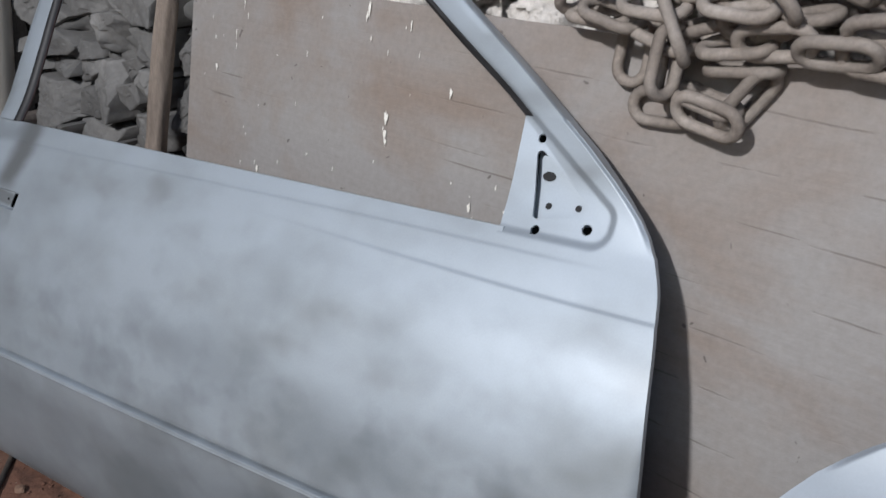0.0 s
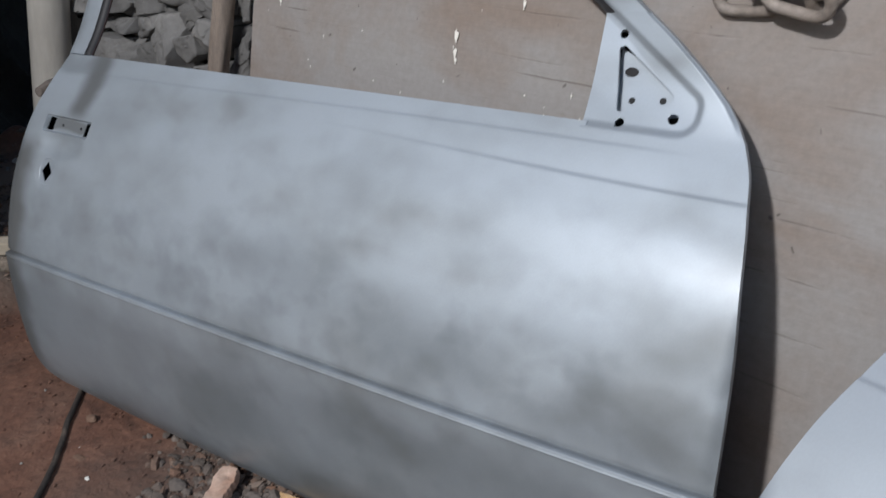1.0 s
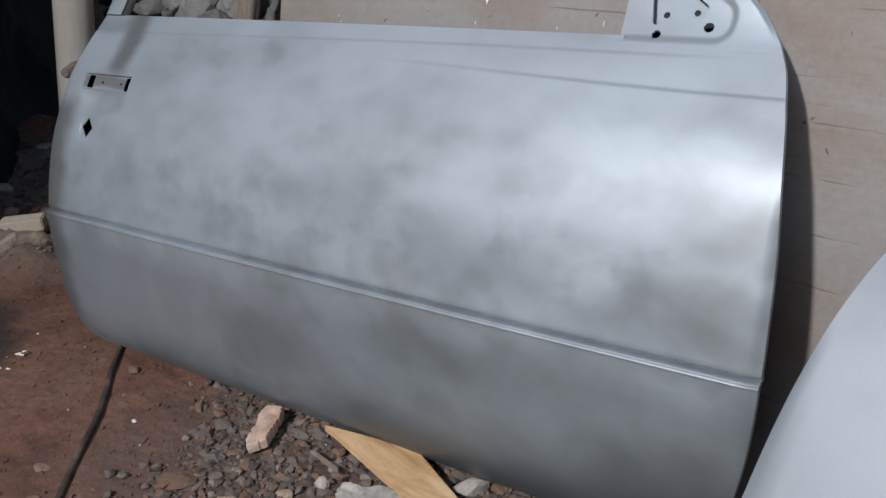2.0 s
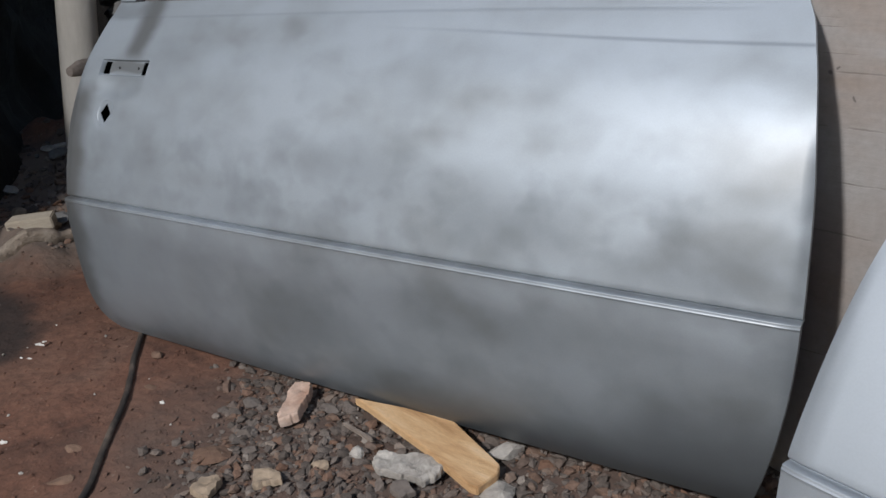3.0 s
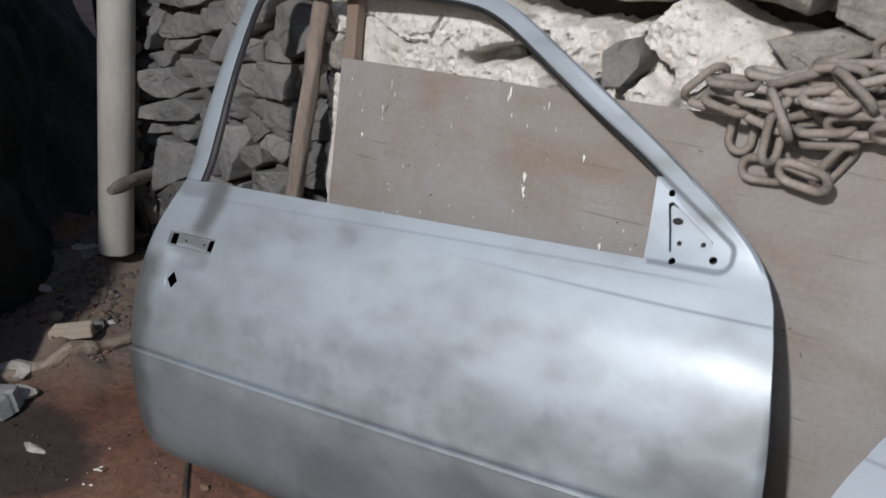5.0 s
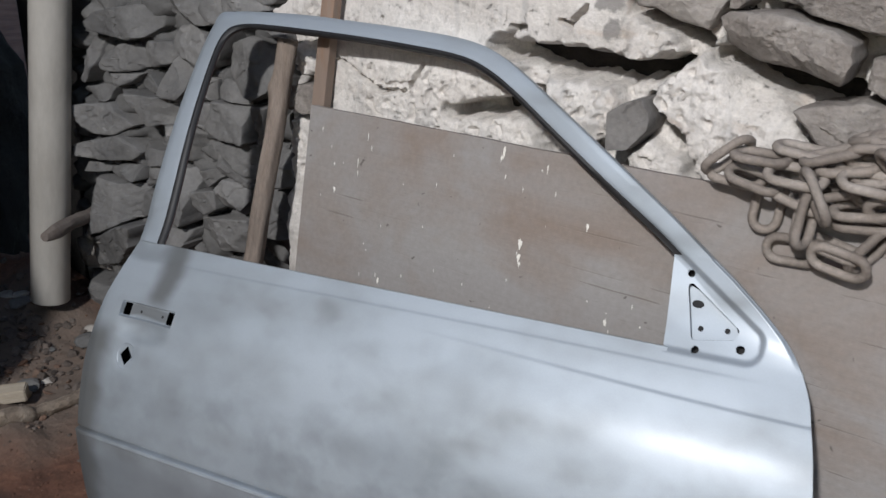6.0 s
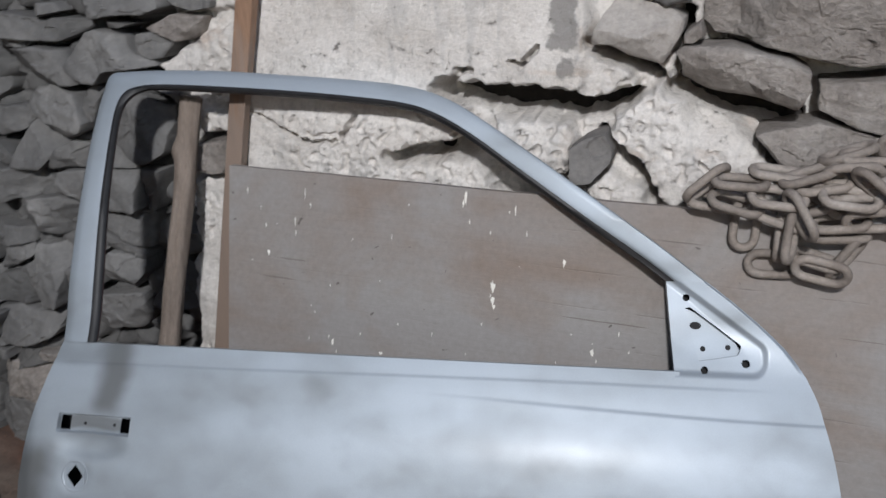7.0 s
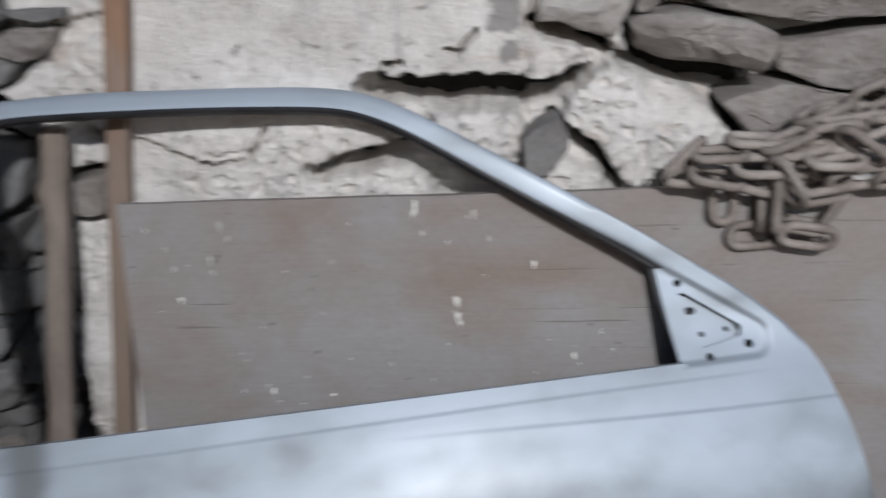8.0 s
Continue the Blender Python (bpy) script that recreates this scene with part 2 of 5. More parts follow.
def batten_material():
    """Brown sawn batten, greyer below, browner at the top."""
    m = surface("brown_timber", [(0.25, (0.19, 0.11, 0.07)), (0.5, (0.32, 0.195, 0.125)), (0.8, (0.40, 0.265, 0.18))], 4, 60, 0.75, bump=0.3, depth=0.003, stretch=(8, 8, 0.6), vary=0)
    t = m.node_tree
    p = t.nodes["Principled BSDF"]
    upper_tone = p.inputs["Base Color"].links[0].from_socket
    tc = t.nodes.new("ShaderNodeTexCoord")
    sep = t.nodes.new("ShaderNodeSeparateXYZ")
    t.links.new(tc.outputs["Object"], sep.inputs[0])
    z = math_node(t, "MULTIPLY_ADD", noise_of(t, coords(t, (12, 12, 1.5), False), 4, 4), 0.5, sep.outputs[2])
    n = node(t, "MapRange", From_Min=1.34, From_Max=1.20)
    t.links.new(z, n.inputs["Value"])
    col = blend(t, math_node(t, "MULTIPLY", n.outputs[0], 0.75), upper_tone, (0.24, 0.195, 0.165))
    t.links.new(col, p.inputs["Base Color"])
    return m


def mortar_material():
    """Pale lime mortar: smooth trowelled stretches with grey run marks, crumbly pitted ones, brown dirt here and there."""
    m, t, p = graph("lime_mortar")
    v = coords(t, (1, 1, 1), False)
    broad = noise_of(t, v, 7, 5, 0.6)
    crumb = noise_of(t, v, 60, 6, 0.72)
    grit = noise_of(t, v, 190, 4, 0.7)
    where = noise_of(t, v, 9, 3, 0.5)
    col = ramp(t, broad, [(0.24, (0.43, 0.38, 0.33)), (0.34, (0.575, 0.54, 0.50)), (0.55, (0.685, 0.653, 0.615)), (0.75, (0.74, 0.712, 0.677))])
    col = blend(t, 1.0, col, ramp(t, crumb, [(0.28, (0.72,) * 3), (0.5, (1.0,) * 3)]), "MULTIPLY")
    col = blend(t, 1.0, col, ramp(t, grit, [(0.3, (0.86,) * 3), (0.6, (1.03,) * 3)]), "MULTIPLY")
    runs = noise_of(t, coords(t, (30, 30, 5.5), False), 1.0, 3, 0.5, 0.3)
    col = blend(t, math_node(t, "MULTIPLY", ramp(t, runs, [(0.56, (0, 0, 0)), (0.66, (1, 1, 1))]), 0.5), col, (0.45, 0.437, 0.42))
    rust = noise_of(t, coords(t, (1, 1, 1.8), True), 5.0, 4, 0.6, 0.5)
    col = blend(t, math_node(t, "MULTIPLY", ramp(t, rust, [(0.62, (0, 0, 0)), (0.72, (1, 1, 1))]), 0.5), col, (0.42, 0.30, 0.215))
    # grey stone showing where the skim coat has flaked off
    tc = t.nodes.new("ShaderNodeTexCoord")
    sep = t.nodes.new("ShaderNodeSeparateXYZ")
    t.links.new(tc.outputs["Object"], sep.inputs[0])
    wob = math_node(t, "MULTIPLY_ADD", noise_of(t, v, 38, 4, 0.6), 0.05, -0.025)
    for x0, x1, z0, z1 in ((-.832, -.782, 1.090, 1.25), (-.810, -.783, 1.042, 1.074), (-.834, -.795, 1.000, 1.022), (-1.62, -1.54, 1.060, 1.12), (-.80, -.77, .885, .90)):
        bare = None
        for c, lo, hi in ((sep.outputs[0], x0, x1), (sep.outputs[2], z0, z1)):
            c = math_node(t, "ADD", c, wob)
            for e0, e1 in ((lo - .004, lo + .004), (hi + .004, hi - .004)):
                n = node(t, "MapRange", From_Min=e0, From_Max=e1)
                t.links.new(c, n.inputs["Value"])
                bare = n.outputs[0] if bare is None else math_node(t, "MULTIPLY", bare, n.outputs[0])
        col = blend(t, math_node(t, "MULTIPLY", bare, 0.85), col, (0.225, 0.215, 0.205))
    # pits: sunk by the bump, with their shade also put into the colour
    pit = math_node(t, "MULTIPLY", ramp(t, crumb, [(0.30, (1, 1, 1)), (0.38, (0, 0, 0))]), ramp(t, where, [(0.42, (0, 0, 0)), (0.55, (1, 1, 1))]))
    col = blend(t, math_node(t, "MULTIPLY", pit, 0.7), col, (0.21, 0.175, 0.15))
    t.links.new(col, p.inputs["Base Color"])
    p.inputs["Roughness"].default_value = 0.95
    h = math_node(t, "MULTIPLY_ADD", crumb, 0.7, math_node(t, "MULTIPLY", grit, 0.25))
    h = math_node(t, "SUBTRACT", h, math_node(t, "MULTIPLY", pit, 0.8))
    bump_to(t, p, h, 0.8, 0.008)
    return m


def gravel_material():
    m, t, p = graph("gravel")
    geo = t.nodes.new("ShaderNodeNewGeometry")
    r = geo.outputs["Random Per Island"]
    col = ramp(t, r, [(0.0, (0.075, 0.060, 0.050)), (0.35, (0.120, 0.097, 0.083)), (0.62, (0.155, 0.128, 0.110)), (0.80, (0.165, 0.090, 0.058)), (0.95, (0.185, 0.135, 0.105)), (1.0, (0.26, 0.225, 0.195))])
    v = coords(t, (1, 1, 1), False)
    g = noise_of(t, v, 160, 4, 0.6)
    col = blend(t, 1.0, col, ramp(t, g, [(0.3, (0.7,) * 3), (0.7, (1.1,) * 3)]), "MULTIPLY")
    t.links.new(col, p.inputs["Base Color"])
    p.inputs["Roughness"].default_value = 0.9
    bump_to(t, p, g, 0.5, 0.003)
    return m


def soil_material():
    """Trodden red-brown soil, with a dark patch and a greyer gritty stretch."""
    m, t, p = graph("soil")
    v = coords(t, (1, 1, 1), False)
    broad = noise_of(t, v, 3.0, 5, 0.6, 0.6)
    fine = noise_of(t, v, 45, 6, 0.7)
    col = ramp(t, broad, [(0.3, (0.100, 0.044, 0.028)), (0.5, (0.148, 0.070, 0.045)), (0.7, (0.180, 0.100, 0.069))])
    col = blend(t, 1.0, col, ramp(t, fine, [(0.25, (0.55,) * 3), (0.5, (0.95,) * 3), (0.75, (1.25,) * 3)]), "MULTIPLY")
    damp = noise_of(t, v, 5.5, 4, 0.6, 0.8)
    col = blend(t, 1.0, col, ramp(t, damp, [(0.36, (0.68, 0.70, 0.72)), (0.50, (1.0,) * 3)]), "MULTIPLY")
    flecks = noise_of(t, v, 120, 3, 0.5)
    col = blend(t, math_node(t, "MULTIPLY", ramp(t, flecks, [(0.68, (0, 0, 0)), (0.74, (1, 1, 1))]), 0.5), col, (0.30, 0.22, 0.17))
    col = blend(t, math_node(t, "MULTIPLY", ramp(t, flecks, [(0.26, (1, 1, 1)), (0.32, (0, 0, 0))]), 0.6), col, (0.030, 0.020, 0.016))
    tc = t.nodes.new("ShaderNodeTexCoord")
    sep = t.nodes.new("ShaderNodeSeparateXYZ")
    t.links.new(tc.outputs["Object"], sep.inputs[0])
    wob = math_node(t, "MULTIPLY_ADD", noise_of(t, v, 8, 3), 0.5, -0.25)

    def patch(cx, cy, rx, ry, soft):
        a = math_node(t, "POWER", math_node(t, "DIVIDE", math_node(t, "SUBTRACT", sep.outputs[0], cx), rx), 2.0)
        b = math_node(t, "POWER", math_node(t, "DIVIDE", math_node(t, "SUBTRACT", sep.outputs[1], cy), ry), 2.0)
        d = math_node(t, "ADD", math_node(t, "SQRT", math_node(t, "ADD", a, b)), wob)
        n = node(t, "MapRange", From_Min=1 + soft, From_Max=1 - soft)
        n.interpolation_type = "SMOOTHSTEP"
        t.links.new(d, n.inputs["Value"])
        return n.outputs[0]

    grit = patch(-0.55, 0.35, 0.62, 0.50, 0.25)
    col = blend(t, math_node(t, "MULTIPLY", grit, 0.7), col, (0.090, 0.070, 0.058))
    dust = patch(-2.35, 0.62, 0.42, 0.34, 0.3)
    col = blend(t, math_node(t, "MULTIPLY", dust, 0.7), col, (0.17, 0.145, 0.12))
    dark_spot = patch(-1.84, 0.16, 0.27, 0.165, 0.22)
    col = blend(t, math_node(t, "MULTIPLY", dark_spot, 0.88), col, (0.024, 0.018, 0.016))
    t.links.new(col, p.inputs["Base Color"])
    p.inputs["Roughness"].default_value = 0.95
    clods = noise_of(t, v, 17, 4, 0.55)
    bump_to(t, p, math_node(t, "MULTIPLY_ADD", clods, 1.6, math_node(t, "MULTIPLY", fine, 0.45)), 0.7, 0.012)
    return m


def board_material():
    """Weathered grey formwork board: brownish stains, fine level cracks, small lime drips."""
    m, t, p = graph("weathered_board")
    v = coords(t, (1, 1, 1), False)
    broad = noise_of(t, coords(t, (1, 1, 1.6), False), 2.8, 5, 0.6, 0.5)
    fine = noise_of(t, v, 90, 6, 0.7)
    grain = noise_of(t, coords(t, (2.2, 1, 60), False), 3.5, 5, 0.65, 0.2)
    col = ramp(t, broad, [(0.30, (0.220, 0.170, 0.138)), (0.43, (0.240, 0.206, 0.184)), (0.60, (0.270, 0.257, 0.248))])
    col = blend(t, 1.0, col, ramp(t, fine, [(0.25, (0.85,) * 3), (0.75, (1.07,) * 3)]), "MULTIPLY")
    col = blend(t, 1.0, col, ramp(t, grain, [(0.35, (0.965,) * 3), (0.6, (1.01,) * 3)]), "MULTIPLY")
    crack = noise_of(t, coords(t, (2.0, 1, 70), False), 1.6, 3, 0.5, 0.1)
    where = noise_of(t, v, 4.0, 2, 0.5)
    line = math_node(t, "MULTIPLY", ramp(t, crack, [(0.288, (1, 1, 1)), (0.305, (0, 0, 0))]), ramp(t, where, [(0.44, (0, 0, 0)), (0.54, (1, 1, 1))]))
    col = blend(t, math_node(t, "MULTIPLY", line, 0.55), col, (0.10, 0.082, 0.07))
    # scored level lines every 66 mm, worn away in stretches
    tc = t.nodes.new("ShaderNodeTexCoord")
    sep = t.nodes.new("ShaderNodeSeparateXYZ")
    t.links.new(tc.outputs["Object"], sep.inputs[0])
    slow = noise_of(t, coords(t, (3, 1, 9), False), 1.0, 3, 0.6)
    lev = math_node(t, "MULTIPLY_ADD", slow, 0.016, math_node(t, "ADD", sep.outputs[2], -0.6104 - 0.008 + 0.66))
    near = math_node(t, "PINGPONG", lev, 0.033)
    worn = noise_of(t, coords(t, (5, 1, 14), False), 1.3, 4, 0.65)
    score = math_node(t, "MULTIPLY", ramp(t, math_node(t, "MULTIPLY", near, 30.0), [(0.022, (1, 1, 1)), (0.042, (0, 0, 0))]), math_node(t, "MULTIPLY", ramp(t, worn, [(0.50, (0, 0, 0)), (0.58, (1, 1, 1))]), ramp(t, math_node(t, "MULTIPLY_ADD", slow, 0.4, math_node(t, "MULTIPLY", sep.outputs[0], 0.5)), [(0.50, (0.12, 0.12, 0.12)), (0.66, (1, 1, 1))])))
    col = blend(t, math_node(t, "MULTIPLY", score, 0.5), col, (0.11, 0.094, 0.083))
    line = math_node(t, "ADD", line, score)
    drip = noise_of(t, coords(t, (60, 1, 22), False), 1.0, 2, 0.4)
    dash = ramp(t, drip, [(0.82, (0, 0, 0)), (0.85, (1, 1, 1))])
    col = blend(t, math_node(t, "MULTIPLY", dash, 0.75), col, (0.60, 0.58, 0.54))
    nick = noise_of(t, coords(t, (40, 1, 46), False), 1.0, 2, 0.5, 0.5)
    col = blend(t, math_node(t, "MULTIPLY", ramp(t, nick, [(0.255, (1, 1, 1)), (0.275, (0, 0, 0))]), 0.7), col, (0.07, 0.06, 0.055))
    t.links.new(col, p.inputs["Base Color"])
    p.inputs["Roughness"].default_value = 0.8
    h = math_node(t, "SUBTRACT", math_node(t, "MULTIPLY_ADD", grain, 0.2, math_node(t, "MULTIPLY", fine, 0.4)), math_node(t, "MULTIPLY", line, 0.8))
    bump_to(t, p, h, 0.35, 0.004)
    return m


GRAVEL = gravel_material()
MORTAR = mortar_material()
POST_BROWN = batten_material()
SOIL = soil_material()
BOARD = board_material()


# ---- building helpers ----
def part(name, bm, material, parent=None, label="", smooth=True, sharp=0):
    me = bpy.data.meshes.new(name)
    bm.normal_update()
    bm.to_mesh(me)
    bm.free()
    me.materials.append(material)
    if smooth:
        me.shade_smooth()
    if sharp:
        me.set_sharp_from_angle(angle=radians(sharp))
    ob = new(name, me)
    if parent is not None:
        ob.parent = parent
    return tagged(ob, label) if label else ob


def empty(name, m=None):
    ob = new(name)
    ob.empty_display_size = 0.1
    if m is not None:
        ob.matrix_world = m
    return ob


def hermite(points, n):
    """A smooth curve through a few points, n steps between each pair."""
    p = np.array(points, float)
    m = np.zeros_like(p)
    m[1:-1] = (p[2:] - p[:-2]) / 2
    m[0], m[-1] = p[1] - p[0], p[-1] - p[-2]
    out = []
    for i in range(len(p) - 1):
        for s in np.linspace(0, 1, n, endpoint=False):
            out.append((2 * s**3 - 3 * s**2 + 1) * p[i] + (s**3 - 2 * s**2 + s) * m[i] + (3 * s**2 - 2 * s**3) * p[i + 1] + (s**3 - s**2) * m[i + 1])
    return np.array(out + [p[-1]])


def smooth(a, b, x):
    s = min(max((x - a) / (b - a), 0.0), 1.0)
    return s * s * (3 - 2 * s)


def strip(bm, rows, closed=False, flip=False):
    """Quads between rows of points of equal length."""
    vs = [[bm.verts.new(p) for p in r] for r in rows]
    for a, b in zip(vs, vs[1:]):
        k = len(a)
        for i in range(k if closed else k - 1):
            q = (a[i], a[(i + 1) % k], b[(i + 1) % k], b[i])
            bm.faces.new(q[::-1] if flip else q)
    return vs


def tube(bm, path, radius, sides=10, caps=True, squash=1.0):
    """A round rod along a path; radius may be a list."""
    rows = []
    path = [Vector(p) for p in path]
    for i, p in enumerate(path):
        way = (path[min(i + 1, len(path) - 1)] - path[max(i - 1, 0)]).normalized()
        side = way.orthogonal().normalized() if i == 0 else (side - way * side.dot(way)).normalized()
        up = way.cross(side)
        r = radius[i] if isinstance(radius, (list, tuple)) else radius
        rows.append([p + r * (math.cos(a) * side + squash * math.sin(a) * up) for a in np.linspace(0, 2 * math.pi, sides, endpoint=False)])
    vs = strip(bm, rows, True)
    if caps:
        bm.faces.new(vs[0][::-1])
        bm.faces.new(vs[-1])
    return vs


def slab(bm, a, b, bevel=0.004):
    """A box from corner a to corner b with worn edges."""
    size = Vector(b) - Vector(a)
    g = bmesh.ops.create_cube(bm, size=1.0)
    for v in g["verts"]:
        v.co = Vector(a) + Vector(((v.co.x + 0.5) * size.x, (v.co.y + 0.5) * size.y, (v.co.z + 0.5) * size.z))
    if bevel:
        bmesh.ops.bevel(bm, geom=list({e for v in g["verts"] for e in v.link_edges}), offset=bevel, segments=2, affect="EDGES")


def leaning(origin, heading, lean, roll):
    """The pose of a thing that leans back: x along it, y up its slope, z out of its face."""
    U = Vector((math.cos(heading) * math.cos(roll), math.sin(heading) * math.cos(roll), math.sin(roll)))
    back = Vector((-U.y, U.x, 0)).normalized()
    V = math.cos(lean) * Vector((0, 0, 1)) + math.sin(lean) * back
    V = (V - U * U.dot(V)).normalized()
    W = U.cross(V)
    m = Matrix((U, V, W)).transposed().to_4x4()
    m.translation = origin
    return m


# ---- ground ----
def steps(lo, hi, pitch, far):
    mid = list(np.arange(lo, hi + pitch / 2, pitch))
    out, d = [], pitch
    x = hi
    while x < far:
        d *= 1.35
        x += d
        out.append(x)
    return [lo - (v - hi) for v in reversed(out)] + mid + out


def rise(x, y):
    """The ground's height: trodden flat, with rubble heaped up in the far corner."""
    h = 0.010 * noise.noise((x * 2.3, y * 2.3, 1.0)) + 0.006 * noise.noise((x * 9, y * 9, 4.0)) + 0.003 * noise.noise((x * 31, y * 31, 7.0))
    near = smooth(9.0, 4.0, math.hypot(x, y))
    heap = 0.17 * math.exp(-(((x + 2.80) / 0.34) ** 2 + ((y - 0.86) / 0.22) ** 2))
    heap *= 1 + 0.5 * noise.noise((x * 7, y * 7, 2.0))
    ridge = 0.035 * math.exp(-((y - 0.47 + 0.1 * (x + 2.2)) / 0.05) ** 2) * smooth(-2.6, -2.3, x) * smooth(-1.9, -2.05, x)
    return (h + heap + ridge) * near - 0.004


bm = bmesh.new()
gx, gy = steps(-3.2, 0.6, 0.022, 400), steps(-0.6, 1.05, 0.022, 400)
strip(bm, [[(x, y, rise(x, y)) for x in gx] for y in gy])
ground = part("ground", bm, SOIL)
tagged(ground, "trodden red-brown soil with a dark patch", "ground", kind="structure")


# ---- stone wall ----
WALL_Y = 0.985
wall = empty("wall_north")
tagged(wall, "rubble stone wall, loosely stacked and partly smeared with pale mortar", "wall", kind="structure")


def bend(p, q, s):
    return p + (q - p) * s


def stone(name, corners, material, out=0.0, seed=0, bulge=0.014, deep=0.11, rugged=0.004, facets=None):
    """One stone of the wall: an uneven polygon (x, z) with a broken face of a few flat planes."""
    rnd = random.Random(seed)
    c = np.array(corners, float)
    mid = c.mean(0)
    ring = []
    for i in range(len(c)):
        a, b, z = c[i], c[(i + 1) % len(c)], c[i - 1]
        ring += [bend(a, z, 0.05) * 0.5 + bend(a, b, 0.05) * 0.5]
        k = max(2, int(np.linalg.norm(b - a) / 0.0075))
        ring += [bend(a, b, s) for s in np.linspace(0.10, 0.90, k)]
    ring = np.array(ring)
    size = float(np.mean(np.linalg.norm(c - mid, axis=1)))
    tilt = rnd.uniform(0.05, 0.30)
    turn = rnd.uniform(0, 2 * math.pi)
    planes = [(tilt * math.cos(turn), tilt * math.sin(turn) - 0.06, 0.014)]
    for k in range(facets if facets is not None else rnd.choice((1, 2, 2, 3))):
        turn += rnd.uniform(1.4, 2.8)
        steep = rnd.uniform(0.3, 1.3)
        start = size * rnd.uniform(0.0, 0.35 if steep < 0.6 else 0.75)
        planes.append((-steep * math.cos(turn), -steep * math.sin(turn), 0.014 + steep * start))
    levels = max(12, int(size / 0.0055))
    rough = 1.5 if material is STONE_WARM else 1.0
    rows = []
    for f, back in [(1.0, deep), (1.0, 0.050), (1.0, 0.006), (0.997, 0.0015)] + [(float(q), 0.0) for q in np.linspace(0.985, 0.04, levels)]:
        row = []
        for p in ring:
            dd = p - mid
            wob = 1 + 0.05 * noise.noise((p[0] * 26 + seed, p[1] * 26, 0.3)) + 0.035 * noise.noise((p[0] * 70, p[1] * 70 + seed, 0.3)) + 0.02 * noise.noise((p[0] * 160, p[1] * 160 + seed, 0.3))
            q = mid + dd * f * wob * (0.965 if back == deep else 1.0)
            rel = q - mid
            warp = 0.010 * noise.noise((q[0] * 22, q[1] * 22, seed + 0.5)) + 0.004 * noise.noise((q[0] * 55, q[1] * 55, seed + 0.5))
            face = min(pa * (rel[0] + warp) + pb * (rel[1] - warp) + k for pa, pb, k in planes)
            lift = 0.3 * bulge * (1 - f ** 30) + max(face, -0.045)
            lift += 0.0035 * round(2.2 * noise.noise((q[0] * 11 + seed, q[1] * 15, 8.3)) + 0.9 * noise.noise((q[0] * 30, q[1] * 30 + seed, 8.3)))
            lift += 0.8 * rugged * noise.noise((q[0] * 14 + seed, q[1] * 14, 1.7))
            lift += rough * rugged * (0.3 - 1.2 * abs(noise.noise((q[0] * 17 + seed, q[1] * 23, 5.1)))) + 0.45 * rough * rugged * noise.noise((q[0] * 60, q[1] * 60 + seed, 5.1)) + 0.3 * rough * rugged * noise.noise((q[0] * 130, q[1] * 130 + seed, 2.1))
            row.append((q[0] - mid[0], back - lift, q[1] - mid[1]))
        rows.append(row)
    bm = bmesh.new()
    vs = strip(bm, rows, True, flip=True)
    bm.faces.new(vs[-1])
    bmesh.ops.recalc_face_normals(bm, faces=bm.faces)
    ob = part(name, bm, material, wall, sharp=30)
    ob.location = (mid[0], WALL_Y - out, mid[1])
    return ob


# grey stones of the dry-stacked stretch
stone("stone", [(-2.367, .935), (-2.311, .969), (-2.146, .997), (-2.072, .984), (-2.062, .951), (-2.103, .920), (-2.161, .907), (-2.251, .912), (-2.346, .916)], STONE, 0.02, 1)
stone("stone", [(-2.440, .764), (-2.387, .897), (-2.346, .891), (-2.353, .820), (-2.401, .766)], STONE, 0.0, 2)
stone("stone", [(-2.330, .823), (-2.319, .857), (-2.220, .891), (-2.162, .897), (-2.134, .862), (-2.131, .837), (-2.198, .818), (-2.294, .810)], STONE, 0.0, 3)
stone("stone", [(-2.161, .903), (-2.040, .914), (-2.007, .891), (-2.037, .857), (-2.093, .842), (-2.133, .869)], STONE, 0.0, 4)
stone("stone", [(-2.051, .820), (-2.001, .895), (-1.965, .881), (-1.915, .844), (-1.974, .787), (-1.989, .773), (-2.080, .768)], STONE, 0.0, 5)
stone("stone", [(-2.320, .801), (-2.152, .820), (-2.203, .789), (-2.240, .776), (-2.286, .785)], STONE, 0.0, 6)
stone("stone", [(-2.140, .826), (-2.106, .830), (-2.044, .776), (-2.092, .776), (-2.144, .797)], STONE, 0.0, 7)
stone("stone", [(-2.430, .750), (-2.325, .772), (-2.277, .768), (-2.310, .725), (-2.427, .704)], STONE, 0.0, 8)
stone("stone", [(-2.266, .765), (-2.160, .766), (-2.016, .773), (-1.989, .735), (-2.014, .702), (-2.139, .681), (-2.206, .700), (-2.236, .733)], STONE, 0.02, 9)
stone("stone", [(-2.446, .701), (-2.310, .722), (-2.289, .702), (-2.211, .669), (-2.302, .631), (-2.432, .616), (-2.460, .636)], STONE, 0.01, 10)
stone("stone", [(-2.134, .685), (-2.030, .699), (-1.962, .711), (-1.911, .687), (-1.940, .604), (-2.051, .609), (-2.153, .608)], STONE, 0.01, 11)
stone("stone", [(-2.466, .583), (-2.355, .614), (-2.277, .635), (-2.219, .617), (-2.192, .596), (-2.227, .569), (-2.341, .556), (-2.459, .551)], STONE, 0.02, 12)
stone("stone", [(-2.194, .627), (-2.069, .619), (-2.070, .582), (-2.156, .568), (-2.193, .588)], STONE, 0.0, 13)
stone("stone", [(-2.479, .493), (-2.444, .533), (-2.343, .544), (-2.349, .514)], STONE, 0.0, 14)
